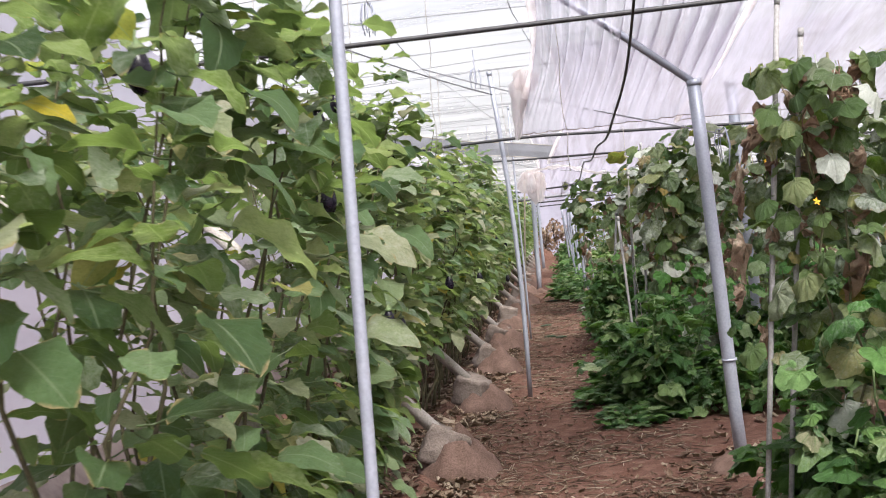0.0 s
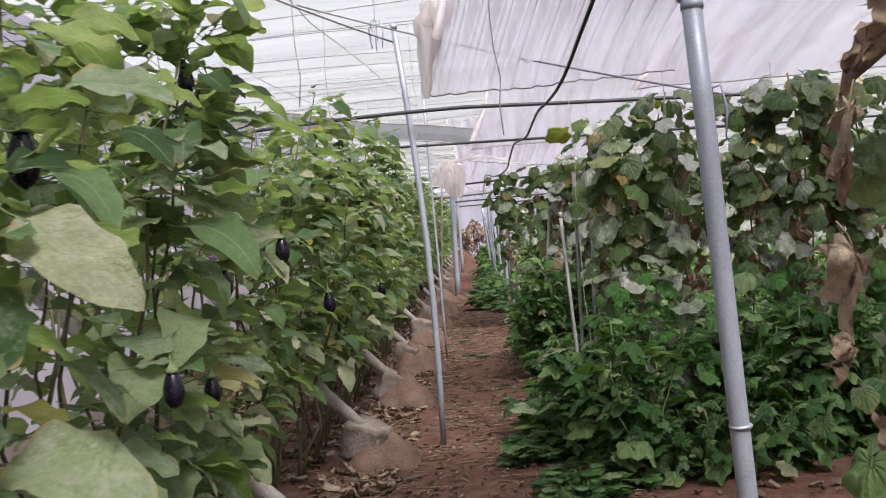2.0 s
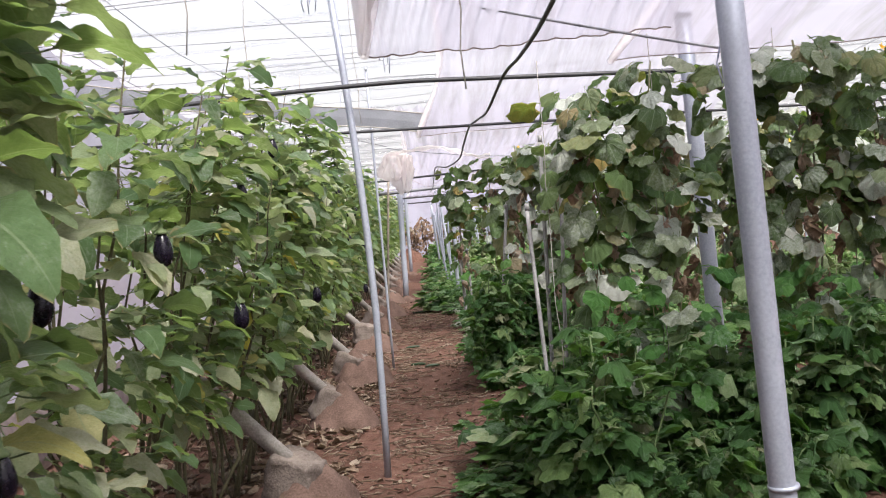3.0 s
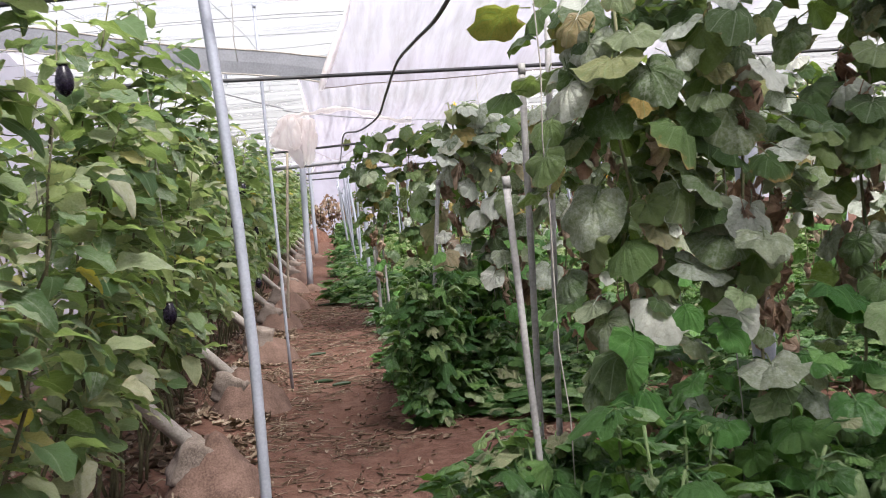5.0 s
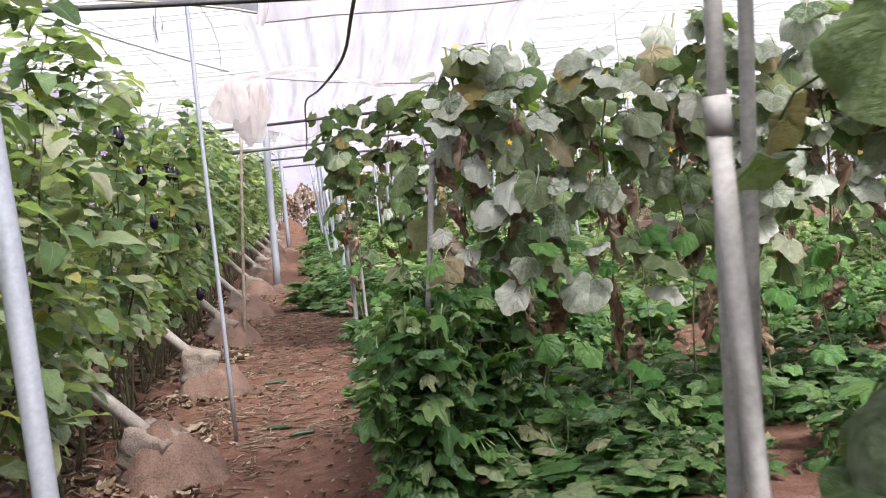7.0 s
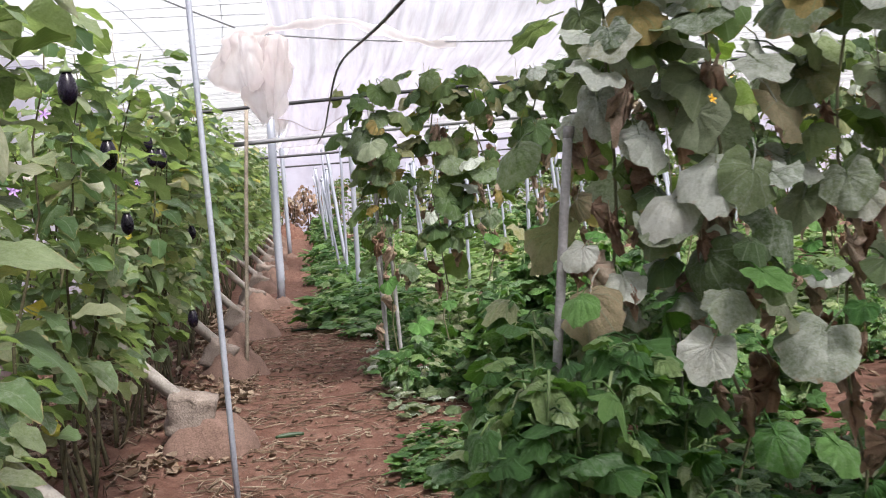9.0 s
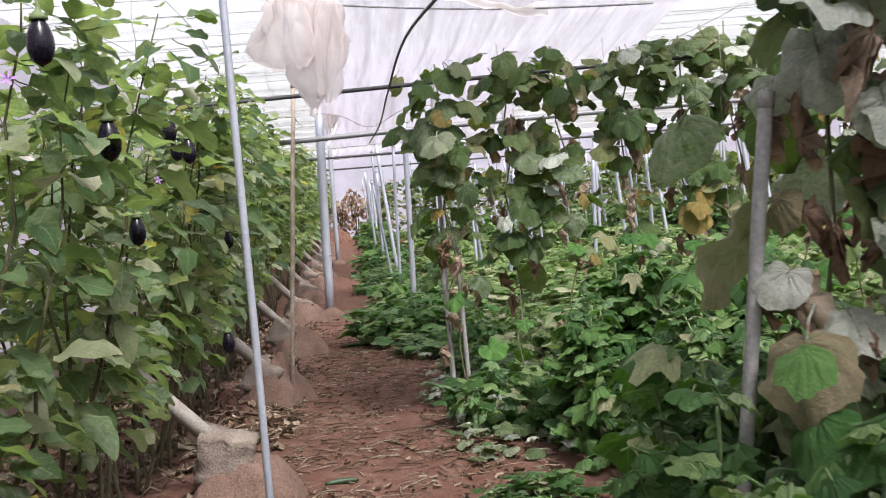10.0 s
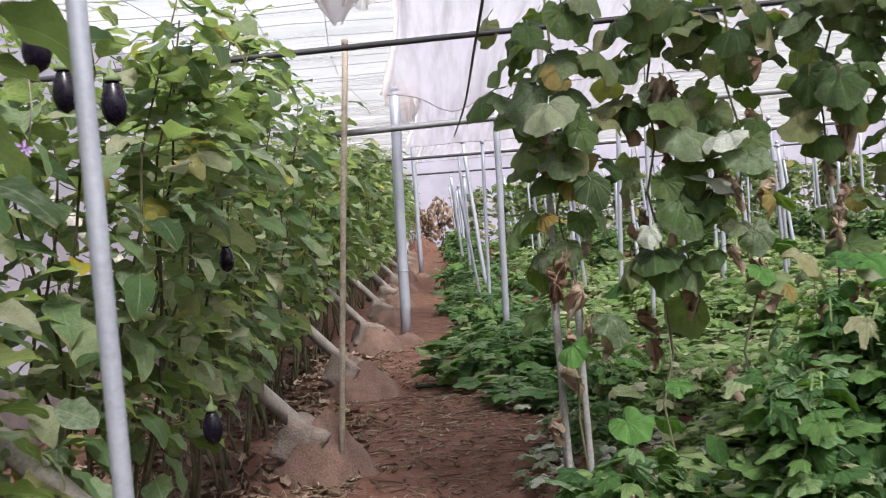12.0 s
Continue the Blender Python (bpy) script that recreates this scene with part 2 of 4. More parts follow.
def ground_material():
    k = Nodes("red_soil")
    p = k.position()
    big = k.noise(0.9, 5.0, p)
    mid = k.noise(9.0, 6.0, p, 0.65)
    fine = k.noise(70.0, 5.0, p, 0.7)
    c = k.mix(big, (0.150, 0.074, 0.054), (0.088, 0.043, 0.032))
    c = k.mix(k.ramp(mid, [(0.44, (0, 0, 0)), (0.70, (1, 1, 1))]), c, (0.20, 0.118, 0.090))
    c = k.mix(k.ramp(fine, [(0.50, (0, 0, 0)), (0.70, (1, 1, 1))]), c, (0.052, 0.027, 0.021))
    h = k.math("ADD", mid, k.math("MULTIPLY", fine, 0.5))
    return k.done(k.surface(c, 0.95, 0.0, k.bump(h, 1.0, 0.03), 0.15))


SOIL = ground_material()
LITTER = leaf_material(
    "leaf_litter", [(0.0, (0.07, 0.04, 0.028)), (0.35, (0.17, 0.105, 0.075)), (0.7, (0.30, 0.21, 0.16)), (1.0, (0.48, 0.38, 0.31))],
    (0.2, 0.14, 0.1), (0.4, 0.33, 0.27), 0.2, (0.3, 0.2, 0.1), 0.1, 20.0)


# ---- mesh helpers ----
def mesh_of(name, verts, faces, material, uvs=None, smooth=True):
    me = bpy.data.meshes.new(name)
    me.from_pydata([tuple(map(float, v)) for v in verts], [], faces)
    me.materials.append(material)
    if uvs is not None:
        layer = me.uv_layers.new(name="UVMap")
        idx = np.zeros(len(me.loops), dtype=np.int32)
        me.loops.foreach_get("vertex_index", idx)
        layer.data.foreach_set("uv", np.asarray(uvs, dtype=np.float32)[idx].ravel())
    if smooth:
        me.polygons.foreach_set("use_smooth", [True] * len(me.polygons))
    me.update()
    return me


def place(name, me, parent=None, m=None, label=""):
    ob = new(name, me)
    if parent is not None:
        ob.parent = parent
    if m is not None:
        ob.matrix_basis = m
    if label:
        tagged(ob, label)
    return ob


def thing(name, x, y, z, label, category, group="", rz=0.0, kind=""):
    ob = new(name)
    ob.empty_display_size = 0.1
    ob.matrix_basis = pose(x, y, z, 0, 0, rz)
    return tagged(ob, label, category, group, kind)


def tube(points, radii, sides=8, cap=True):
    """Vertices and faces of a tube through points."""
    pts = [Vector(p) for p in points]
    if isinstance(radii, (int, float)):
        radii = [radii] * len(pts)
    verts, faces = [], []
    ref = Vector((0.31, 0.87, 0.12))
    for i, p in enumerate(pts):
        d = (pts[min(i + 1, len(pts) - 1)] - pts[max(i - 1, 0)]).normalized()
        a = d.cross(ref if abs(d.dot(ref.normalized())) < 0.95 else Vector((1, 0, 0))).normalized()
        b = d.cross(a)
        for s in range(sides):
            t = 2 * math.pi * s / sides
            verts.append(p + (a * math.cos(t) + b * math.sin(t)) * radii[i])
    for i in range(len(pts) - 1):
        for s in range(sides):
            q = (s + 1) % sides
            faces.append((i * sides + s, i * sides + q, (i + 1) * sides + q, (i + 1) * sides + s))
    if cap:
        faces.append(tuple(range(sides))[::-1])
        faces.append(tuple((len(pts) - 1) * sides + s for s in range(sides)))
    return verts, faces


def join(pieces):
    verts, faces = [], []
    for v, f in pieces:
        n = len(verts)
        verts.extend(v)
        faces.extend(tuple(i + n for i in q) for q in f)
    return verts, faces


def wander(a, b, n, amount, r):
    """Points from a to b that stray a little."""
    a, b = Vector(a), Vector(b)
    out = []
    for i in range(n + 1):
        t = i / n
        s = math.sin(math.pi * t) if 0 < i < n else 0.0
        out.append(a.lerp(b, t) + Vector((r.uniform(-1, 1), r.uniform(-1, 1), r.uniform(-0.3, 0.3))) * amount * (0.4 + 0.6 * s) * (i > 0))
    return out


# ---- leaf templates: base at the origin, tip along +y, upper face +z ----
def oval_leaf(seed, length=0.17, width=0.115, droop=0.9, fold=0.35, waves=2.6, petiole=0.05, rows=13, cols=6):
    r = random.Random(seed)
    ph, tw = r.uniform(0, 6.28), r.uniform(-0.3, 0.3)
    verts, uvs, faces = [], [], []
    for i in range(rows + 1):
        v = i / rows
        w = width * 0.5 * max(0.02, math.sin(math.pi * v ** 0.80)) ** 0.52
        w *= 1 + 0.085 * math.sin(v * waves * 6.28 + ph)
        ang = droop * v ** 1.4
        cy = petiole + length * (v - 0.16 * droop * v * v)
        cz = -length * 0.5 * ang * v
        for j in range(cols + 1):
            u = 2 * j / cols - 1
            lift = abs(u) * w * fold * (1.2 - v)
            ripple = 0.006 * math.sin(v * 13 + ph + (2.5 if u > 0 else 0)) * u * u
            verts.append((u * w + tw * cz * 0.6, cy, cz + lift + ripple + tw * u * w * v))
            uvs.append((u, v))
    for i in range(rows):
        for j in range(cols):
            a = i * (cols + 1) + j
            faces.append((a, a + 1, a + cols + 2, a + cols + 1))
    n = len(verts)
    pv, pf = tube([(0, 0, 0), (0, petiole * 0.5, -0.004), (0, petiole + 0.01, 0)], 0.0022, 3, False)
    verts += [tuple(p) for p in pv]
    uvs += [(0.0, 0.0)] * len(pv)
    faces += [tuple(i + n for i in f) for f in pf]
    return np.array(verts), faces, np.array(uvs)


def palm_leaf(seed, size=0.2, droop=0.7, lobes=5, depth=0.16, crumple=0.0, petiole=0.09, rings=5, segs=32):
    r = random.Random(seed)
    ph = r.uniform(0, 6.28)
    verts, uvs, faces = [(0, petiole, 0)], [(0, 0)], []
    for k in range(1, rings + 1):
        f = k / rings
        for s in range(segs):
            th = (s + 0.5) / segs * 2 * math.pi
            a = th - math.pi
            rad = 0.5 * size * (0.90 + depth * math.cos(lobes * a) * (0.6 + 0.4 * math.cos(a)) + 0.05 * math.cos(a) - 0.34 * math.exp(-((abs(a) - math.pi) ** 2) / 0.07))
            rad *= 1 + (0.028 * math.sin(a * 14 + ph) + 0.016 * math.sin(a * 9 + 2 * ph) if k == rings else 0)
            x = math.sin(a) * rad * f
            y = petiole + 0.34 * size * f * 0 + math.cos(a) * rad * f * 1.06 + 0.12 * size * f
            d = f * f * rad
            z = -droop * d * (0.7 + 0.3 * math.cos(a)) + 0.035 * size * f * math.sin(a * lobes + ph) + 0.10 * abs(math.sin(a)) * rad * f
            pk = noise.noise((x / size * 4.5 + seed, y / size * 4.5, 0.7))
            z += 0.13 * size * pk * min(1, 2 * f) - 0.05 * size * f ** 4
            if k == rings:
                x, y = x * (1 + 0.10 * pk), petiole + (y - petiole) * (1 + 0.10 * pk)
            if crumple:
                c = crumple * f
                x = x * (1 - 0.62 * min(1, c)) + 0.014 * c * math.sin(5 * a + ph)
                z = z - 0.03 * c + 0.026 * c * math.sin(4 * a + ph * 2) + 0.012 * c * math.sin(9 * a)
                y = y + 0.02 * c * math.cos(8 * a + ph)
                q1 = noise.noise_vector((x * 28 + seed, y * 28, z * 28))
                x, y, z = x + 0.024 * c * q1.x, y + 0.024 * c * q1.y, z + 0.032 * c * q1.z
            verts.append((x, y, z))
            uvs.append((math.sin(a) * f, 0.5 + 0.5 * math.cos(a) * f))
    for s in range(segs):
        faces.append((0, 1 + s, 1 + (s + 1) % segs))
    for k in range(rings - 1):
        for s in range(segs):
            q = (s + 1) % segs
            b = 1 + k * segs
            faces.append((b + s, b + segs + s, b + segs + q, b + q))
    n = len(verts)
    pv, pf = tube([(0, 0, 0.0), (0, petiole * 0.5, 0.012), (0, petiole + 0.01, 0)], 0.003, 3, False)
    verts += [tuple(p) for p in pv]
    uvs += [(0.0, 0.0)] * len(pv)
    faces += [tuple(i + n for i in f) for f in pf]
    return np.array(verts), faces, np.array(uvs)


def turn_matrix(pos, azimuth, pitch, roll, size):
    return Matrix.Translation(pos) @ Euler((pitch, roll, azimuth), "XYZ").to_matrix().to_4x4() @ Matrix.Scale(size, 4)


def scatter_mesh(name, templates, poses_of, material):
    """One mesh of many leaves."""
    V, F, U, n = [], [], [], 0
    for k, m in poses_of:
        v, f, u = templates[k % len(templates)]
        a = np.array(m.to_3x3())
        V.append(v @ a.T + np.array(m.translation))
        F.extend([tuple(i + n for i in q) for q in f])
        U.append(u)
        n += len(v)
    return mesh_of(name, np.concatenate(V), F, material, np.concatenate(U))


def egg_templates(rows, cols):
    return [oval_leaf(i, 0.130 + 0.016 * (i % 4), 0.092 + 0.012 * (i % 3), 0.10 + 0.28 * (i % 4), 0.08 + 0.14 * (i % 3), rows=rows, cols=cols) for i in range(8)]


def cuke_templates(rings, segs):
    return [palm_leaf(i, 0.17 + 0.016 * (i % 4), 0.15 + 0.32 * (i % 3), 5, 0.072, rings=rings, segs=segs) for i in range(8)]


EGG_T, EGG_MID_T, EGG_FAR_T = egg_templates(13, 6), egg_templates(8, 4), egg_templates(6, 4)
CUKE_MID_T, CUKE_FAR_T = cuke_templates(3, 20), cuke_templates(2, 15)
CUKE_T = cuke_templates(5, 32)
DRY_T = [palm_leaf(20 + i, 0.17 + 0.02 * (i % 3), 0.9, 5, 0.18, 1.0 + 0.25 * (i % 2)) for i in range(5)]
SHOOT_T = [palm_leaf(40 + i, 0.055 + 0.03 * (i % 4), 0.3 + 0.4 * (i % 3), 5, 0.20 + 0.04 * (i % 3), 0.0, 0.05, 2, 20) for i in range(6)]
EGG_MESH = [mesh_of("leaf", v, f, EGG_LEAF, u) for v, f, u in EGG_T]
CUKE_MESH = [mesh_of("leaf", v, f, CUKE_LEAF, u) for v, f, u in CUKE_T]
YOUNG_MESH = [mesh_of("leaf", v, f, YOUNG_LEAF, u) for v, f, u in CUKE_T]
GREEN_MESH = [mesh_of("leaf", v, f, GREEN_LEAF, u) for v, f, u in CUKE_T]
DRY_MESH = [mesh_of("dry_leaf", v, f, DRY_LEAF, u) for v, f, u in DRY_T]


# ---- ground, roof and walls ----
def grid_mesh(name, xs, ys, zfun, material):
    verts = [(x, y, zfun(x, y)) for y in ys for x in xs]
    nx = len(xs)
    faces = [(j * nx + i, j * nx + i + 1, (j + 1) * nx + i + 1, (j + 1) * nx + i) for j in range(len(ys) - 1) for i in range(nx - 1)]
    return mesh_of(name, verts, faces, material)


def steps(a, b, d):
    n = max(1, round((b - a) / d))
    return [a + (b - a) * i / n for i in range(n + 1)]


def ground_z(x, y):
    near = math.exp(-(x / 3.0) ** 2)
    z = 0.04 * (noise.noise((x * 0.9, y * 0.9, 0.3)) + 0.55 * noise.noise((x * 2.7, y * 2.7, 1.7)) + 0.45 * noise.noise((x * 7, y * 7, 4.1)))
    trodden = math.exp(-((x + 0.08) / 0.38) ** 2)
    return z * near * (1 - 0.3 * trodden) - 0.03 * trodden + (0.03 if x < -0.9 else 0.0) * near


gx = [-400, -120, -40, -15, -6] + steps(-3.4, 2.6, 0.06) + [3.2, 4, 5, 6.5, 9, 15, 25, 60, 150, 400]
gy = [-400, -120, -30, -8] + steps(-2, 24, 0.075) + steps(24.5, 50, 0.6) + [60, 90, 200, 400]
tagged(place("ground", grid_mesh("ground", gx, gy, ground_z, SOIL)), "bare trodden reddish-brown soil of the greenhouse", "ground", kind="structure")

WEST, EAST, SOUTH, NORTH, ROOF = -2.9, 17.0, -5.0, 50.0, 3.15


def roof_z(x, y):
    return ROOF + 0.05 * math.sin(y * 2 * math.pi / 2.2) + 0.03 * noise.noise((x * 0.7, y * 1.3, 2.0)) + 0.02 * noise.noise((x * 3, y * 3, 5.0))


tagged(place("ceiling", grid_mesh("ceiling", steps(WEST, EAST, 0.35), steps(SOUTH, NORTH, 0.28), roof_z, ROOF_FILM)),
       "milky translucent plastic film roof of the greenhouse", "roof", kind="structure")


def film_wall(name, a, b, label):
    n = max(2, round((Vector(b) - Vector(a)).length / 0.3))
    a, b = Vector(a), Vector(b)
    side = (b - a).normalized().cross(Vector((0, 0, 1)))
    verts, faces = [], []
    for j in range(9):
        for i in range(n + 1):
            p = a.lerp(b, i / n) + Vector((0, 0, (ROOF + 0.1) * j / 8))
            p += side * (0.05 * math.sin(i * 0.9) * math.sin(j * 0.39) + 0.03 * noise.noise((i * 0.8, j * 0.7, a.x)))
            verts.append(p)
    for j in range(8):
        for i in range(n):
            q = j * (n + 1) + i
            faces.append((q, q + 1, q + n + 2, q + n + 1))
    return tagged(place(name, mesh_of(name, verts, faces, WALL_FILM)), label, "wall", kind="structure")


film_wall("wall_west", (WEST, SOUTH, 0), (WEST, NORTH, 0), "hazy lavender plastic film side wall behind the plants")
skirt_pts = []
for j in range(7):
    for y in steps(SOUTH, NORTH, 0.3):
        bulge = 0.10 * math.sin(math.pi * j / 6) + 0.05 * noise.noise((y * 1.4, j * 0.8, 3.0)) + 0.03 * noise.noise((y * 5.0, j * 1.1, 8.0))
        skirt_pts.append((WEST + 0.12 + bulge, y, 0.50 * j / 6 + 0.03 * noise.noise((y * 0.9, 0.0, 6.0)) * (j == 6)))
n = len(steps(SOUTH, NORTH, 0.3))
tagged(place("trim", mesh_of("trim", skirt_pts, [(j * n + i, j * n + i + 1, (j + 1) * n + i + 1, (j + 1) * n + i) for j in range(6) for i in range(n - 1)], STAIN_FILM)),
       "tan crumpled ground sheet along the foot of the side wall", "sheet", kind="structure")
film_wall("wall_east", (EAST, NORTH, 0), (EAST, SOUTH, 0), "hazy plastic film side wall of the greenhouse")
film_wall("wall_north", (WEST, NORTH, 0), (EAST, NORTH, 0), "hazy plastic film end wall of the greenhouse")
film_wall("wall_south", (EAST, SOUTH, 0), (WEST, SOUTH, 0), "hazy plastic film end wall of the greenhouse")


# ---- frame of the greenhouse: posts, pipes, wires ----
def post(name, foot, top, radius, material, label, category="post", group="", sides=12, bend=0.0, collar=False):
    r = random.Random(round(foot[1] * 100 + foot[0] * 37))
    t = thing(name, foot[0], foot[1], 0, label, category, group)
    d = Vector(top) - Vector((foot[0], foot[1], 0))
    pts = [Vector((0, 0, -0.03)).lerp(d, i / 6) + Vector((bend * math.sin(math.pi * i / 6), 0, 0)) + Vector((r.uniform(-1, 1), r.uniform(-1, 1), 0)) * radius * 0.12 for i in range(7)]
    v, f = tube(pts, radius, sides)
    place("tube", mesh_of("tube", v, f, material), t)
    v, f = tube([d - d.normalized() * 0.03, d + d.normalized() * 0.006], radius * 1.13, sides)
    place("cap", mesh_of("cap", v, f, material), t)
    if collar:
        c = d * 0.28
        v, f = tube([c, c + d.normalized() * 0.012], radius * 1.16, sides)
        place("collar", mesh_of("collar", v, f, material), t)
        v, f = mound_mesh(3, 0.19, 0.11)
        place("footing", mesh_of("footing", v, f, EARTH), t, label="rough earth-caked footing")
    return t


def mound_mesh(seed, radius, height, segs=26, rings=9):
    verts, faces = [(0, 0, height)], []
    for k in range(1, rings + 1):
        f = k / rings
        for s in range(segs):
            a = 2 * math.pi * s / segs
            n = 1 + 0.28 * noise.noise((math.cos(a) * 1.6 + seed * 3.1, math.sin(a) * 1.6, f * 1.5))
            x, y = math.cos(a) * radius * f * n, math.sin(a) * radius * f * n
            z = height * (1 - f ** 1.5) * (1 + 0.35 * noise.noise((x * 9 + seed, y * 9, 2.2))) + 0.025 * noise.noise((x * 24, y * 24, seed)) - 0.04 * (f == 1)
            verts.append((x, y, z))
    for s in range(segs):
        faces.append((0, 1 + s, 1 + (s + 1) % segs))
    for k in range(rings - 1):
        for s in range(segs):
            b, q = 1 + k * segs, (s + 1) % segs
            faces.append((b + s, b + segs + s, b + segs + q, b + q))
    return verts, faces


post("aisle_post", (-0.46, 2.2), (-0.375, 2.24, 3.1), 0.0135, STEEL, "thin galvanised steel post beside the eggplant row", group="aisle posts")
post("aisle_post", (-0.36, 9.6), (-0.43, 9.6, 2.9), 0.021, STEEL, "galvanised steel post with a bent foot beside the aisle", group="aisle posts", bend=0.05)
post("aisle_post", (-0.45, 14.35), (-0.44, 14.35, 3.1), 0.0128, STEEL, "dull galvanised steel post beside the aisle", group="aisle posts", collar=False)
post("aisle_post", (-0.46, 24.2), (-0.37, 24.2, 2.65), 0.055, STEEL, "thick galvanised steel post on a small footing", group="aisle posts", collar=True)
post("aisle_post", (-0.46, 35.0), (-0.42, 35.0, 3.0), 0.05, STEEL, "thick galvanised steel post on a small footing", group="aisle posts", collar=True)
post("bamboo_cane", (-0.64, 18.56), (-0.42, 18.5, 2.25), 0.016, CANE, "pale bamboo cane stuck in the soil by the mound", "cane", sides=7)
near_post = post("support_post", (0.93, 6.25), (0.865, 6.2, 2.22), 0.038, STEEL, "sturdy galvanised steel post on a concrete footing", group="crop posts", collar=True)
v, f = tube([(-0.055, -0.05, 2.20), (-0.47, -0.05, 2.55), (-0.95, -0.05, 2.93)], 0.022, 10)
place("arm", mesh_of("arm", v, f, STEEL), near_post, label="pale steel arm slanting up to the roof")
post("support_post", (1.75, 9.9), (1.70, 9.9, 2.6), 0.05, STEEL, "sturdy galvanised steel post among cucumber vines", group="crop posts")

for sx, sy, tx, tz in ((0.70, 4.4, 0.97, 2.3), (0.80, 4.45, 1.06, 2.17), (0.58, 9.05, 0.655, 1.86), (0.67, 9.25, 0.80, 2.1),
                       (0.56, 8.75, 0.52, 1.5), (0.55, 13.0, 0.76, 1.55), (0.46, 17.6, 0.44, 1.0), (0.56, 17.7, 0.55, 1.05), (0.47, 17.9, 0.50, 2.1)):
    post("crop_stake", (sx, sy), (tx, sy, tz), 0.011 if sy < 10 else 0.015, STAKE, "weathered grey stake holding up cucumber vines", "stake", "crop stakes", 8)
r = random.Random(5)
for y in steps(22.9, 46.0, 2.1):
    for i in range(7):
        x = 0.5 + i * 1.35 + r.uniform(-0.12, 0.12)
        post("crop_stake", (x, y + r.uniform(-0.3, 0.3)), (x - 0.04 + r.uniform(-0.16, 0.16), y, r.uniform(1.6, 2.35)), r.choice((0.02, 0.026, 0.032)), STEEL,
             "pale upright steel stake among low green plants", "stake", "far stakes", 7)


def line(name, pts, radius, material, label, category, group="", sides=6):
    v, f = tube(pts, radius, sides)
    return tagged(place(name, mesh_of(name, v, f, material)), label, category, group)


def sagging(a, b, sag, n=14):
    a, b = Vector(a), Vector(b)
    return [a.lerp(b, i / n) - Vector((0, 0, sag * 4 * (i / n) * (1 - i / n))) for i in range(n + 1)]


PIPE = "black plastic irrigation pipe slung across the greenhouse"
line("irrigation_pipe", sagging((WEST, 4.2, 2.30), (8, 5.6, 2.62), 0.05), 0.011, BLACK, PIPE, "pipe", "overhead pipes")
line("irrigation_pipe", sagging((WEST, 9.5, 2.16), (0.0, 9.5, 2.28), -0.04) + sagging((0.0, 9.5, 2.28), (8, 9.5, 1.95), 0.03)[1:], 0.013, BLACK, PIPE, "pipe", "overhead pipes")
line("irrigation_pipe", sagging((WEST, 12.3, 2.36), (8, 12.3, 2.02), 0.02), 0.012, BLACK, PIPE, "pipe", "overhead pipes")
line("irrigation_pipe", sagging((WEST, 17.6, 2.02), (8, 17.6, 2.25), 0.0), 0.013, BLACK, PIPE, "pipe", "overhead pipes")
crossing = line("cross_pipe", sagging((-0.85, 21.8, 2.03), (8, 21.8, 2.02), -0.06), 0.026, plain("dark_pipe", (0.15, 0.15, 0.165), (0.22, 0.22, 0.24), 9.0, 0.5, 0.2), "grey metal pipe spanning the greenhouse overhead", "pipe", "", 10)
v, f = tube([(-0.92, 21.8, 2.02), (-0.90, 21.8, 2.025), (-0.83, 21.8, 2.04), (-0.81, 21.8, 2.04)], [0.03, 0.045, 0.045, 0.03], 10)
place("end_cap", mesh_of("end_cap", v, f, plain("dark_green_cap", (0.02, 0.06, 0.05), (0.03, 0.08, 0.06), 20.0, 0.5)), crossing, label="dark green plastic end cap")
line("irrigation_pipe", sagging((WEST, 28, 2.1), (8, 28, 2.1), 0.02), 0.02, BLACK, PIPE, "pipe", "overhead pipes")
line("irrigation_pipe", sagging((WEST, 36, 2.15), (8, 36, 2.1), 0.02), 0.02, BLACK, PIPE, "pipe", "overhead pipes")

hose = [(0.40, 3.6, 2.55), (0.38, 4.6, 2.15), (0.35, 5.5, 1.99), (0.345, 6.1, 1.95), (0.36, 6.9, 1.98), (0.34, 7.35, 1.98), (0.35, 8.55, 1.97), (0.34, 9.3, 2.0),
        (0.34, 10.2, 2.04), (0.34, 11.2, 2.0), (0.33, 12.0, 1.95), (0.26, 13.3, 1.96), (0.2, 15.5, 2.08), (0.2, 17.6, 2.06), (0.2, 19.7, 1.99), (0.2, 23.5, 2.05)]
def smooth_line(pts, n=6):
    """Points of a smooth curve through pts."""
    q = [Vector(p) for p in pts]
    q = [q[0]] + q + [q[-1]]
    out = []
    for i in range(1, len(q) - 2):
        a, b, c, d = q[i - 1:i + 3]
        for k in range(n):
            t = k / n
            out.append(0.5 * (2 * b + (c - a) * t + (2 * a - 5 * b + 4 * c - d) * t * t + (3 * b - a - 3 * c + d) * t ** 3))
    return out + [q[-1]]


line("hanging_hose", smooth_line(hose), 0.0062, BLACK, "black rubber hose strung loosely above the path", "hose", "", 8)

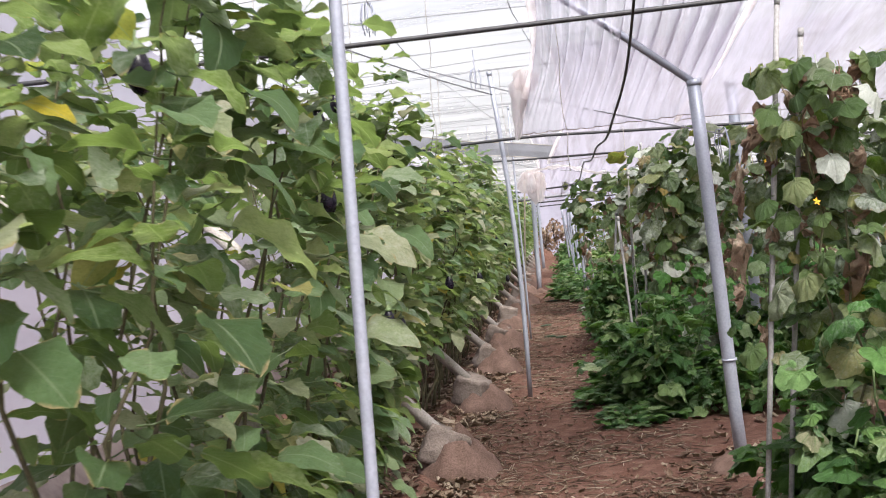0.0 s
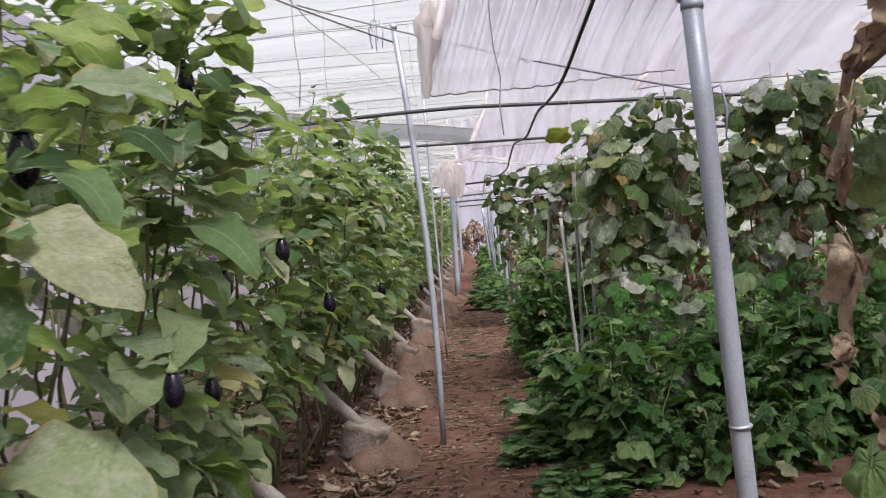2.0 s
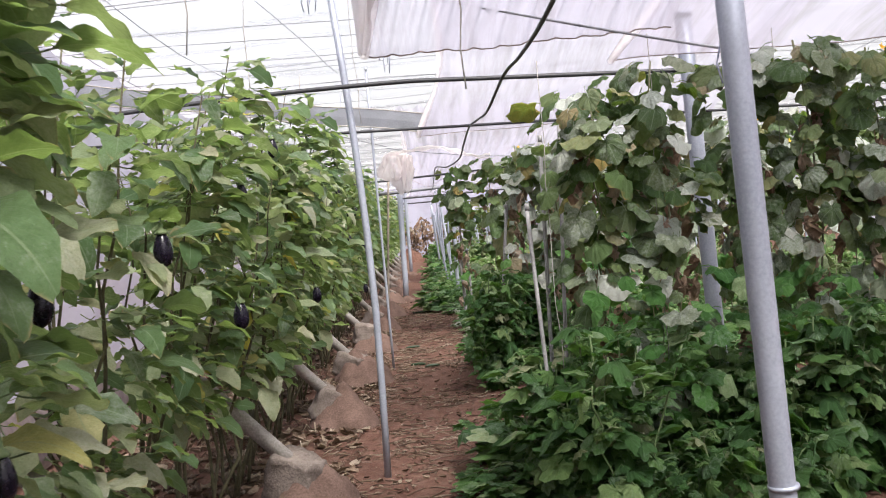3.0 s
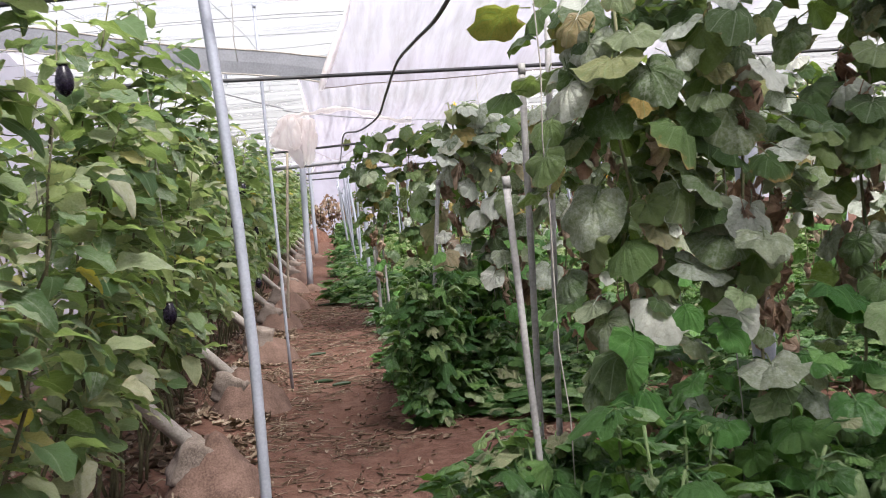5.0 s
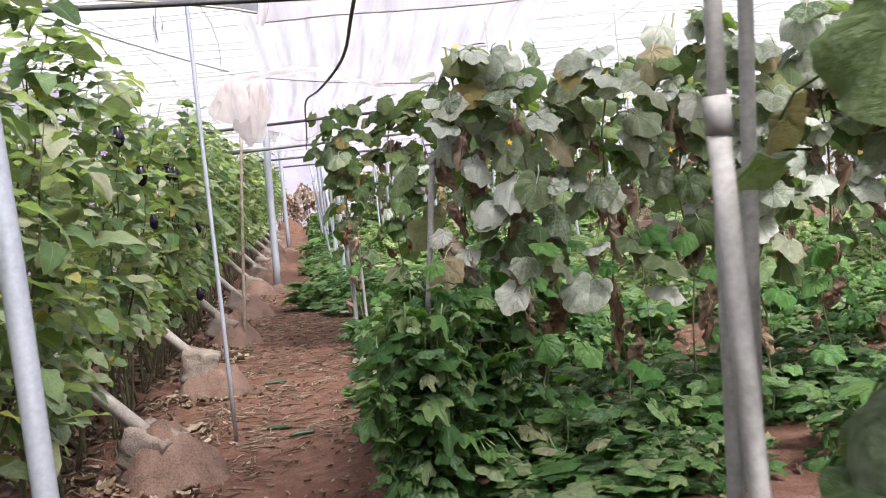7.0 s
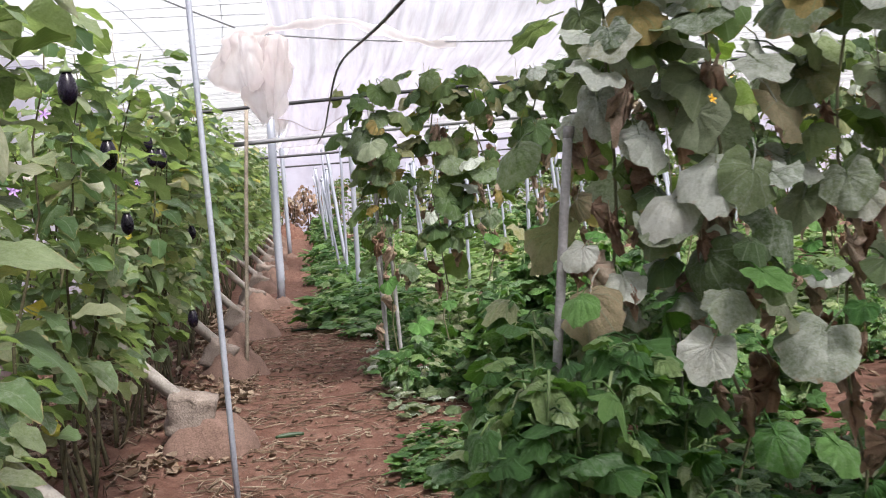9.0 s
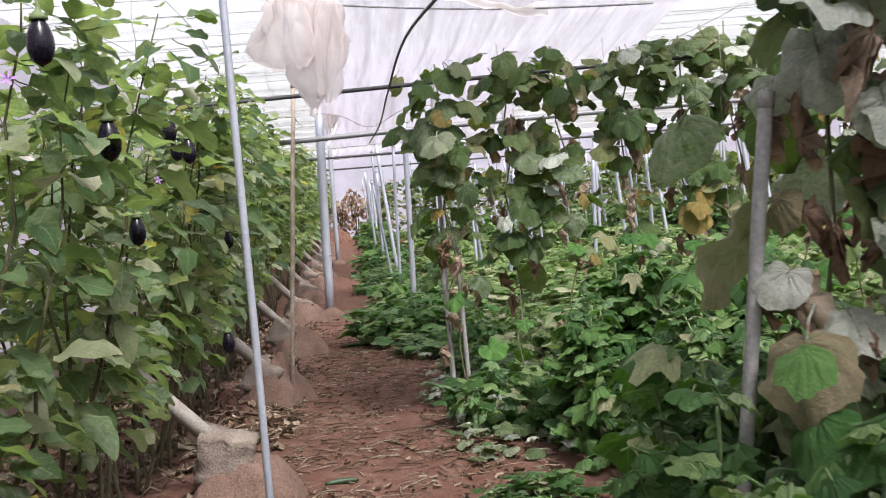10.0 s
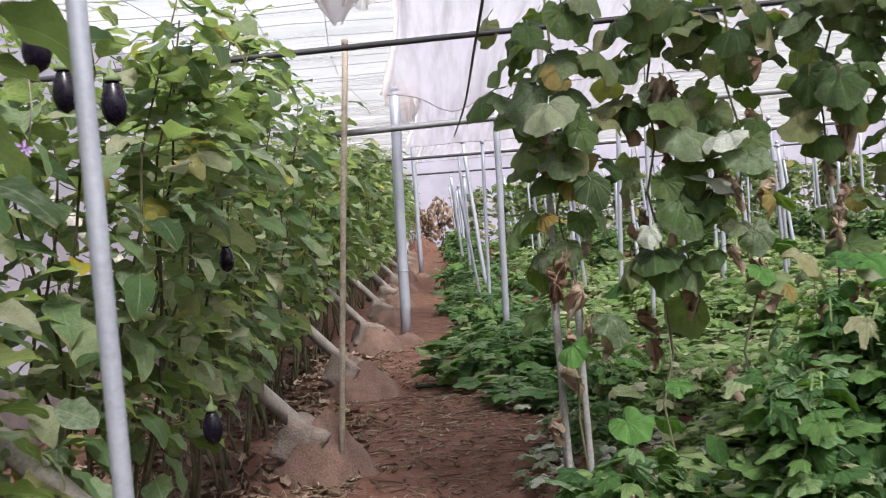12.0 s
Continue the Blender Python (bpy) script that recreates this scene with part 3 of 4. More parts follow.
for i, y in enumerate(steps(1.0, 46.0, 0.62)):
    r = random.Random(i)
    z0 = 2.95 + r.uniform(-0.05, 0.05)
    pts = [(x, y + r.uniform(-0.02, 0.02), z0 + 0.02 * math.sin(x * 1.3 + i) + r.uniform(-0.012, 0.012)) for x in steps(WEST, 15, 0.9)]
    line("roof_wire", pts, 0.0028, WIRE, "thin steel wire under the film roof", "wire", "roof wires", 4)
for i, x in enumerate((-2.2, -1.5, -0.75, 0.05, 1.2, 2.4, 3.6, 5.0)):
    r = random.Random(60 + i)
    pts = [(x + 0.25 * math.sin(y * 0.35 + i), y, 2.93 + r.uniform(-0.02, 0.02)) for y in steps(0.5, 46.0, 1.1)]
    line("roof_wire", pts, 0.003, WIRE, "thin steel wire under the film roof", "wire", "roof wires", 4)
for i, (a, b) in enumerate((((-0.85, 8.0, 2.75), (1.15, 7.1, 1.96)), ((-1.6, 6.2, 2.9), (-0.35, 8.0, 2.5)), ((-1.9, 12.4, 2.75), (-0.35, 16.2, 2.42)), ((-0.35, 16.2, 2.4), (1.2, 15.2, 2.1)))):
    line("guy_wire", sagging(a, b, 0.03), 0.005, WIRE, "taut tie wire knotted below the roof", "wire", "tie wires", 5)
for i, (x, y, z0, z1) in enumerate(((-0.62, 6.4, 2.95, 2.0), (0.12, 6.0, 2.6, 1.78), (-0.83, 8.9, 2.9, 1.5), (-0.72, 10.3, 2.5, 1.4), (-0.40, 10.93, 3.16, 2.2), (-0.95, 15.6, 2.35, 1.6), (-1.05, 4.0, 2.9, 1.3), (-0.95, 5.6, 2.8, 1.2), (0.62, 8.6, 2.2, 0.6), (1.2, 8.7, 2.3, 0.5), (1.9, 8.9, 2.3, 0.4), (2.6, 8.8, 2.3, 0.4), (1.1, 13.1, 2.3, 0.4), (1.7, 12.9, 2.3, 0.4), (2.4, 13.0, 2.3, 0.4), (0.9, 17.6, 2.3, 0.4), (1.6, 17.7, 2.3, 0.4), (2.3, 17.5, 2.3, 0.4))):
    r = random.Random(80 + i)
    line("support_string", wander((x, y, z0), (x + r.uniform(-0.05, 0.05), y, z1), 8, 0.012, r), 0.0022, STRING, "pale twine hanging down to hold a plant", "string", "support strings", 5)


TIE = plain("tie_plastic", (0.22, 0.24, 0.34), (0.34, 0.35, 0.42), 30.0, 0.6)
for i, (x, y, z) in enumerate(((-0.56, 9.68, 2.93), (-0.86, 16.4, 2.9), (1.13, 7.1, 1.97), (-1.0, 6.58, 2.94), (-0.2, 12.16, 2.92))):
    r = random.Random(130 + i)
    t = thing("wire_tie", x, y, z, "knotted blue-grey plastic tie on a roof wire", "tie", "wire ties")
    for k in range(6):
        a = r.uniform(0, 6.28)
        d = Vector((math.cos(a), math.sin(a), 0))
        q = r.uniform(0.05, 0.22)
        v, f = tube([(0, 0, 0.20 if z > 2.5 else 0.02), (0, 0, 0.02), tuple(d * 0.03 + Vector((0, 0, 0.03))), tuple(d * 0.05 - Vector((0, 0, q * 0.4))), tuple(d * 0.035 - Vector((0, 0, q)))], 0.0035, 5)
        place("strand", mesh_of("strand", v, f, TIE), t)


# ---- loose film hung under the roof ----
def hanging_sheet(y_hem, x_left, z_hem, reach, z_top, seed, width=8.0, tip=0.0, pleats=1.0):
    """A pleated sheet that comes down towards the hem at y_hem."""
    r = random.Random(seed)
    nx, ny = 180, 18
    verts, faces = [], []
    for j in range(ny + 1):
        v = j / ny
        for i in range(nx + 1):
            u = (i / nx) ** 1.6
            gather = 0.35 * (1 - u) * math.sin(math.pi * v) * 0.4
            x = x_left + 0.10 * v + width * u + gather
            y = y_hem - reach * v + 0.04 * u * math.sin(u * 5 + seed)
            z = z_hem + (z_top - z_hem) * v ** 0.8 - 0.10 * math.sin(math.pi * v)
            pleat = 0.045 * math.sin(u * 70 + 2 * math.sin(v * 3 + seed)) + 0.025 * math.sin(u * 143 + seed)
            z += pleats * pleat * (0.08 + 0.92 * min(1.0, 2.5 * v)) + 0.05 * noise.noise((x * 1.2, y * 1.2, seed)) * min(1, 0.2 + 2 * v)
            z -= 0.008 * abs(math.sin(u * 9 + seed)) * (1 - v) + tip * math.exp(-((x - 0.16) / 0.22) ** 2) * (1 - v) ** 2
            verts.append((x, y, z))
    for j in range(ny):
        for i in range(nx):
            a = j * (nx + 1) + i
            faces.append((a, a + 1, a + nx + 2, a + nx + 1))
    t = tagged(new("hanging_sheet"), "loose pleated milky plastic sheet sagging from the roof", "plastic sheet", "hanging sheets")
    place("film", mesh_of("film", verts, faces, SHEET_FILM), t)
    hem = [verts[i] for i in range(0, nx + 1, 2)]
    v, f = tube(hem, 0.004, 5)
    place("hem", mesh_of("hem", v, f, STAIN_FILM), t, label="rolled stained hem of the sheet")
    edge = [verts[j * (nx + 1)] for j in range(ny + 1)]
    v, f = tube(edge, [0.02 + 0.008 * math.sin(j * 0.7) for j in range(ny + 1)], 8)
    place("rolled_edge", mesh_of("rolled_edge", v, f, BUNCH_FILM), t, label="bunched rolled edge of the sheet")
    return t


hanging_sheet(7.76, -0.19, 2.17, 3.2, 3.0, 1, 1.28)
hanging_sheet(9.3, 1.12, 2.26, 4.4, 3.0, 6)
hanging_sheet(12.65, 0.02, 2.22, 3.4, 3.0, 2, 2.6, pleats=0.18)
hanging_sheet(20.9, -0.34, 2.22, 4.4, 2.9, 3, 2.6, 0.15, 0.4)
hanging_sheet(27.0, -0.35, 2.2, 4.0, 2.95, 4, 2.6, pleats=0.4)
hanging_sheet(33.0, -0.35, 2.25, 4.0, 3.0, 5, 2.6, pleats=0.4)


def drape(seed, profile, folds, amp, segs=72):
    """A gathered cloth round a vertical axis; profile: (height, radius)."""
    verts, faces = [], []
    fine = []
    for (z0, r0), (z1, r1) in zip(profile, profile[1:]):
        fine += [(z0 + (z1 - z0) * q / 3, r0 + (r1 - r0) * q / 3) for q in range(3)]
    profile = fine + [profile[-1]]
    n = len(profile)
    for i, (z, rad) in enumerate(profile):
        for s_ in range(segs):
            a = 2 * math.pi * s_ / segs
            w = 1 + amp * (0.3 + i / n) * math.sin(a * folds + seed + 1.3 * noise.noise((math.cos(a) * 2, math.sin(a) * 2, seed + z * 3)))
            w += 0.75 * noise.noise((math.cos(a) * 1.4 + seed, math.sin(a) * 1.4, z * 7)) + 0.34 * noise.noise((math.cos(a) * 4 + seed, math.sin(a) * 4, z * 11))
            w -= 0.30 * (1 - min(1.0, 5 * abs(noise.noise((math.cos(a) * 2.2, math.sin(a) * 2.2 + seed, z * 5)))))
            verts.append((rad * w * math.cos(a), rad * w * math.sin(a) * 0.75, z + 0.10 * rad * math.sin(3 * a + seed) * (i == n - 1) * 4))
    for i in range(n - 1):
        for s_ in range(segs):
            q = (s_ + 1) % segs
            faces.append((i * segs + s_, i * segs + q, (i + 1) * segs + q, (i + 1) * segs + s_))
    return verts, faces


def bunch(x, y, z, size, seed, tail):
    """A knotted bunch of film: a puffed fold, a hanging skirt and a tail."""
    t = thing("film_bunch", x, y, z, "knotted bunch of loose milky plastic film hanging overhead", "plastic sheet", "film bunches")
    v, f = drape(seed, [(h * size, q * size) for h, q in ((0.42, 0.03), (0.40, 0.16), (0.32, 0.29), (0.15, 0.37), (-0.05, 0.36), (-0.22, 0.30), (-0.30, 0.20), (-0.34, 0.06))], 5, 0.22)
    place("folds", mesh_of("folds", v, f, BUNCH_FILM), t)
    if size < 0.25:
        v, f = drape(seed + 9, [(0.25 * size, 0.02), (0.0, 0.30 * size), (-tail * 0.3, 0.24 * size), (-tail * 0.7, 0.13 * size), (-tail, 0.05 * size)], 4, 0.35, 24)
        place("tail", mesh_of("tail", v, f, BUNCH_FILM), t, pose(-0.1 * size, 0, -0.1 * size, 0, 9, 0))
        return t
    v, f = drape(seed + 5, [(h * size, q * size) for h, q in ((0.40, 0.02), (0.36, 0.12), (0.2, 0.18), (0.0, 0.17), (-0.2, 0.15), (-0.42, 0.13), (-0.60, 0.09))], 5, 0.25)
    place("skirt", mesh_of("skirt", v, f, BUNCH_FILM), t, pose(0.36 * size, -0.05, -0.02, 0, 8, 0))
    v, f = drape(seed + 9, [(0.1 * size, 0.02), (0.0, 0.2 * size), (-tail * 0.4, 0.17 * size), (-tail * 0.8, 0.09 * size), (-tail, 0.03 * size)], 4, 0.3, 20)
    place("tail", mesh_of("tail", v, f, BUNCH_FILM), t, pose(0.15 * size, 0, -0.25 * size))
    return t


bunch(-0.10, 7.2, 2.46, 0.21, 1, 0.36)
bunch(-0.28, 15.5, 2.11, 0.42, 2, 0.20)
bunch(-0.35, 24.9, 2.62, 0.42, 3, 0.25)

roll = thing("film_roll", 0, 15.5, 0, "rolled brownish edge of milky film slung under the roof", "plastic sheet")
roll_line = [(-0.33, 0.00, 2.27), (-0.15, 0.00, 2.29), (0.06, 0.00, 2.31), (0.24, 0.00, 2.31), (0.45, 0.00, 2.24), (0.68, 0.00, 2.16), (0.87, 0.00, 2.15)]
v, f = tube([Vector(roll_line[i]).lerp(Vector(roll_line[i + 1]), q / 4) + Vector((0, 0.012 * math.sin(q * 2.1 + i), 0.008 * math.sin(q * 1.7 + 2 * i))) for i in range(6) for q in range(4)], [0.022 + 0.009 * math.sin(i * 0.9) for i in range(24)], 8)
place("roll", mesh_of("roll", v, f, BUNCH_FILM), roll)

gut = thing("gutter_strip", 0, 12.65, 0, "flat grey plastic gutter strip slung across the bay", "gutter")
gv, gf = [], []
for i in range(21):
    x = WEST + (0.06 - WEST) * i / 20
    zc = 2.87 + (2.325 - 2.87) * (x - WEST) / (0.06 - WEST) - 0.012 * math.sin(i * 0.6)
    for dy, dz in ((0.0, -0.075), (-0.004, 0.0), (0.0, 0.075), (0.006, 0.075), (0.003, 0.0), (0.006, -0.075)):
        gv.append((x + dz * 0.3 * (i == 20), dy, zc + dz))
for i in range(20):
    for s in range(6):
        q = (s + 1) % 6
        gf.append((i * 6 + s, i * 6 + q, (i + 1) * 6 + q, (i + 1) * 6 + s))
place("strip", mesh_of("strip", gv, gf, GUTTER, None, False), gut)
for corner, offset in ((3, 0.004), (5, -0.004)):
    v, f = tube([Vector(gv[i * 6 + corner]) + Vector((0, -0.004, offset)) for i in range(21)], 0.006, 6)
    place("edge_bead", mesh_of("edge_bead", v, f, GREY_PIPE), gut, label="rolled darker edge of the strip")


# ---- anchors: soil mound, concrete block, slanting brace ----
def anchor(y, seed, bare):
    r = random.Random(seed)
    t = thing("brace_anchor", -0.74, y, 0, "slanting pipe brace in a concrete block on a soil mound", "anchor", "brace anchors")
    v, f = mound_mesh(seed, 0.29 + r.uniform(-0.03, 0.04), 0.27 + r.uniform(-0.03, 0.05))
    place("mound", mesh_of("mound", v, f, EARTH), t, label="heaped reddish earth")
    bm = bmesh.new()
    bmesh.ops.create_cube(bm, size=1)
    bmesh.ops.subdivide_edges(bm, edges=bm.edges[:], cuts=6, use_grid_fill=True)
    for q in bm.verts:
        c = q.co
        c *= 1 - 0.10 * (c.length - 0.5)
        c += Vector((noise.noise(c * 3 + Vector((seed, 0, 0))), noise.noise(c * 3 + Vector((0, seed, 4))), noise.noise(c * 3 + Vector((7, 0, seed))))) * 0.10 + Vector((noise.noise(c * 9 + Vector((seed, 3, 0))), noise.noise(c * 9), noise.noise(c * 9 + Vector((0, 5, seed))))) * 0.05
        c.x, c.y, c.z = c.x * 0.26, c.y * 0.24, c.z * 0.24
    me = bpy.data.meshes.new("block")
    bm.to_mesh(me)
    bm.free()
    me.materials.append(CONCRETE)
    me.polygons.foreach_set("use_smooth", [True] * len(me.polygons))
    lift = 0.21 if bare else 0.17
    place("block", me, t, pose(-0.08, 0, lift, r.uniform(-10, 10), 24 + r.uniform(-8, 8), r.uniform(-25, 25)), "chipped grey concrete block")
    v, f = tube([(-0.06, 0, 0.22), (-0.55, -0.06, 0.76), (-1.7, -0.2, 2.05)], 0.042, 12)
    place("brace", mesh_of("brace", v, f, GREY_PIPE), t, label="weathered grey brace pipe")
    return t


for i, y in enumerate((2.1, 4.4, 6.7, 9.0, 11.3, 13.6, 16.15, 18.7, 21.2, 23.7, 26.2, 28.7, 31.2, 33.7, 36.2, 38.7, 41.2)):
    anchor(y, i + 1, y == 16.15)


# ---- plants ----
def fruit(parent, pos, size, label=""):
    """A hanging eggplant with its green cap and stalk."""
    n, segs = 10, 12
    verts, faces = [], []
    for i in range(n + 1):
        v = i / n
        w = 0.5 * (math.sin(math.pi * min(1, v * 0.97 + 0.03)) ** 0.55) * (0.62 + 0.42 * v)
        for s in range(segs):
            a = 2 * math.pi * s / segs
            verts.append((w * 0.62 * math.cos(a), w * 0.62 * math.sin(a), -v))
    for i in range(n):
        for s in range(segs):
            q = (s + 1) % segs
            faces.append((i * segs + s, i * segs + q, (i + 1) * segs + q, (i + 1) * segs + s))
    faces += [tuple(range(segs))[::-1], tuple(n * segs + s for s in range(segs))]
    if "eggplant" not in SHARED:
        SHARED["eggplant"] = mesh_of("eggplant", verts, faces, AUBERGINE)
        cv, cf = tube([(0, 0, 0.32), (0.03, 0, 0.18), (0, 0, 0.06), (0, 0, -0.02), (0, 0, -0.10)], [0.025, 0.03, 0.07, 0.17, 0.19], 7)
        SHARED["calyx"] = mesh_of("calyx", cv, cf, CALYX)
    ob = place("eggplant", SHARED["eggplant"], parent, Matrix.Translation(pos) @ Matrix.Scale(size, 4), label or "glossy black hanging eggplant fruit")
    place("calyx", SHARED["calyx"], ob)
    return ob


SHARED = {}


def egg_stems(r, height):
    """Stem lines of one plant, about its foot."""
    out = []
    for k in range(3):
        top = Vector((r.uniform(-0.52, 0.52), r.uniform(-0.28, 0.28), height * r.uniform(0.78, 1.0)))
        out.append(wander((r.uniform(-0.04, 0.04), r.uniform(-0.04, 0.04), -0.03), top, 9, 0.05, r))
    return out


def egg_leaf_pose(r, stems, low=0.66, face=None):
    s = r.choice(stems)
    n = len(s) - 1
    f = (low / s[-1].z + (1 - low / s[-1].z) * r.random() ** 0.8) * n
    i = min(n - 1, int(f))
    p = s[i].lerp(s[i + 1], f - i)
    az = r.uniform(0, 6.283) if face is None else face + r.uniform(-1.25, 1.25)
    out = r.uniform(0.0, 0.17)
    p = p + Vector((-math.sin(az), math.cos(az), 0)) * out + Vector((0, 0, r.uniform(-0.05, 0.05)))
    return turn_matrix(p, az, r.uniform(-0.65, 0.30), r.uniform(-0.5, 0.5), 0.55 + 0.65 * r.random() ** 1.5)


def egg_tips(r, stems):
    """Small leaves crowded round the growing tips."""
    out = []
    for s in stems:
        for k in range(11):
            az = k * 2.4 + r.uniform(-0.4, 0.4)
            p = s[-1] - Vector((0, 0, 0.035 * k - 0.02))
            out.append((r.randrange(8), turn_matrix(p, az, r.uniform(-0.35, 0.75), r.uniform(-0.3, 0.3), 0.35 + 0.07 * k)))
    return out


EGG_VARIANTS = []
for k in range(5):
    r = random.Random(300 + k)
    H = (2.3, 2.1, 2.4, 2.2, 2.25)[k]
    st = egg_stems(r, H)
    sm = mesh_of("stem", *join([tube(s, [0.011 * (1 - 0.085 * i) for i in range(len(s))], 6) for s in st]), STEM)
    inner = scatter_mesh("foliage", EGG_MID_T, [(r.randrange(8), egg_leaf_pose(r, st)) for _ in range(120)] + egg_tips(r, st), EGG_LEAF)
    full = scatter_mesh("foliage", EGG_FAR_T, [(r.randrange(8), egg_leaf_pose(r, st)) for _ in range(230)] + egg_tips(r, st), EGG_LEAF)
    sparse = scatter_mesh("foliage", EGG_T, [(r.randrange(8), egg_leaf_pose(r, st, 0.32)) for _ in range(60)] + egg_tips(r, st), EGG_LEAF)
    EGG_VARIANTS.append((st, sm, inner, full, sparse))


def eggplant_plant(x, y, k, near, seed):
    r = random.Random(seed)
    st, sm, inner, full, sparse = EGG_VARIANTS[k % 5]
    turn = r.choice((0.0, 180.0)) + r.uniform(-20, 20)
    t = thing("eggplant_plant", x, y, 0, "tall leafy eggplant with dusty green leaves and dark fruit" if near else "tall leafy green eggplant in a dense row", "plant", "eggplant row", turn)
    place("stem", sm, t)
    if not near:
        place("foliage", full, t)
        return t
    tall = y < 5.6
    place("foliage", sparse if y < 6.8 else inner, t)
    if tall:
        place("foliage", scatter_mesh("foliage", EGG_T, [(r.randrange(8), egg_leaf_pose(r, st, 1.35)) for _ in range(22)] + egg_tips(r, st), EGG_LEAF), t, Matrix.Diagonal((1.05, 1.05, 1.16, 1)))
    for i in range(44 if tall else 48):
        m = egg_leaf_pose(r, st, 0.35 if y < 6 else 0.60, radians(-90 - turn))
        place("leaf", r.choice(EGG_MESH), t, m @ Matrix.Scale(1.2 if tall else 0.98, 4))
    for i in range(34 if tall else 9):
        a = radians(-90 - turn) + r.uniform(-1.1, 1.1)
        reach = r.uniform(0.10, 0.34 if tall else 0.24)
        p = Vector((-math.sin(a) * reach, math.cos(a) * reach, r.uniform(0.40 if tall else 0.60, 1.0)))
        place("leaf", r.choice(EGG_MESH), t, turn_matrix(p, a, r.uniform(-0.8, 0.1), r.uniform(-0.5, 0.5), r.uniform(0.75, 1.3 if tall else 1.1)))
    return t


EGG_X = -1.27
y, i = 2.05, 0
egg_plants = []
while y < 46:
    r = random.Random(900 + i)
    near = y < 20.5
    egg_plants.append(eggplant_plant(EGG_X + r.uniform(-0.08, 0.08), y, r.randrange(5), near, 1000 + i))
    y += 0.42 if y < 25 else 0.55
    i += 1
EGGS = ((2.53, 2.07, 0.09), (4.01, 1.66, 0.11), (2.04, 1.88, 0.10), (9.0, 1.93, 0.11), (3.67, 1.67, 0.14), (5.16, 1.95, 0.09), (4.02, 2.04, 0.08), (3.67, 1.93, 0.11),
        (4.75, 1.15, 0.10), (5.11, 1.09, 0.09), (7.87, 1.65, 0.10), (5.32, 1.91, 0.10), (7.56, 1.16, 0.12), (5.37, 1.37, 0.10), (6.39, 1.45, 0.11), (13.4, 1.83, 0.12), (14.02, 1.64, 0.13),
        (15.11, 1.74, 0.11), (14.29, 1.37, 0.10), (15.59, 1.68, 0.12), (15.25, 1.67, 0.10), (16.76, 1.25, 0.10), (16.31, 0.75, 0.12), (10.54, 1.05, 0.12))
for y, z, size in EGGS:
    p = min(egg_plants, key=lambda q: abs(q.location.y - y))
    fruit(p, p.matrix_basis.inverted() @ Vector((-0.77, y, z + size * 0.5)), size)


def flower(parent, pos, size, material, name, label):
    """Five petals round a small centre."""
    key = name + material.name
    if key not in SHARED:
        verts, faces = [(0, 0, 0)], []
        for s_ in range(20):
            a = 2 * math.pi * s_ / 20
            q = 0.5 * (0.62 + 0.38 * math.cos(5 * a))
            verts += [(0.5 * q * math.cos(a), 0.5 * q * math.sin(a), 0.12), (q * math.cos(a), q * math.sin(a), 0.16 + 0.05 * math.cos(10 * a))]
        for s_ in range(20):
            q = (s_ + 1) % 20
            faces += [(0, 1 + 2 * s_, 1 + 2 * q), (1 + 2 * s_, 2 + 2 * s_, 2 + 2 * q, 1 + 2 * q)]
        SHARED[key] = mesh_of(name, verts, faces, material)
    return place(name, SHARED[key], parent, Matrix.Translation(pos) @ Euler((1.2, 0, 0.5)).to_matrix().to_4x4() @ Matrix.Scale(size, 4), label)


for y, z in ((4.9, 1.9), (5.6, 1.45), (8.6, 1.62), (9.3, 1.9), (12.9, 1.5), (13.4, 1.75), (15.2, 1.55), (17.0, 1.8)):
    p = min(egg_plants, key=lambda q: abs(q.location.y - y))
    flower(p, p.matrix_basis.inverted() @ Vector((-0.85, y, z)), 0.045, PETAL, "flower", "pale purple eggplant flower")


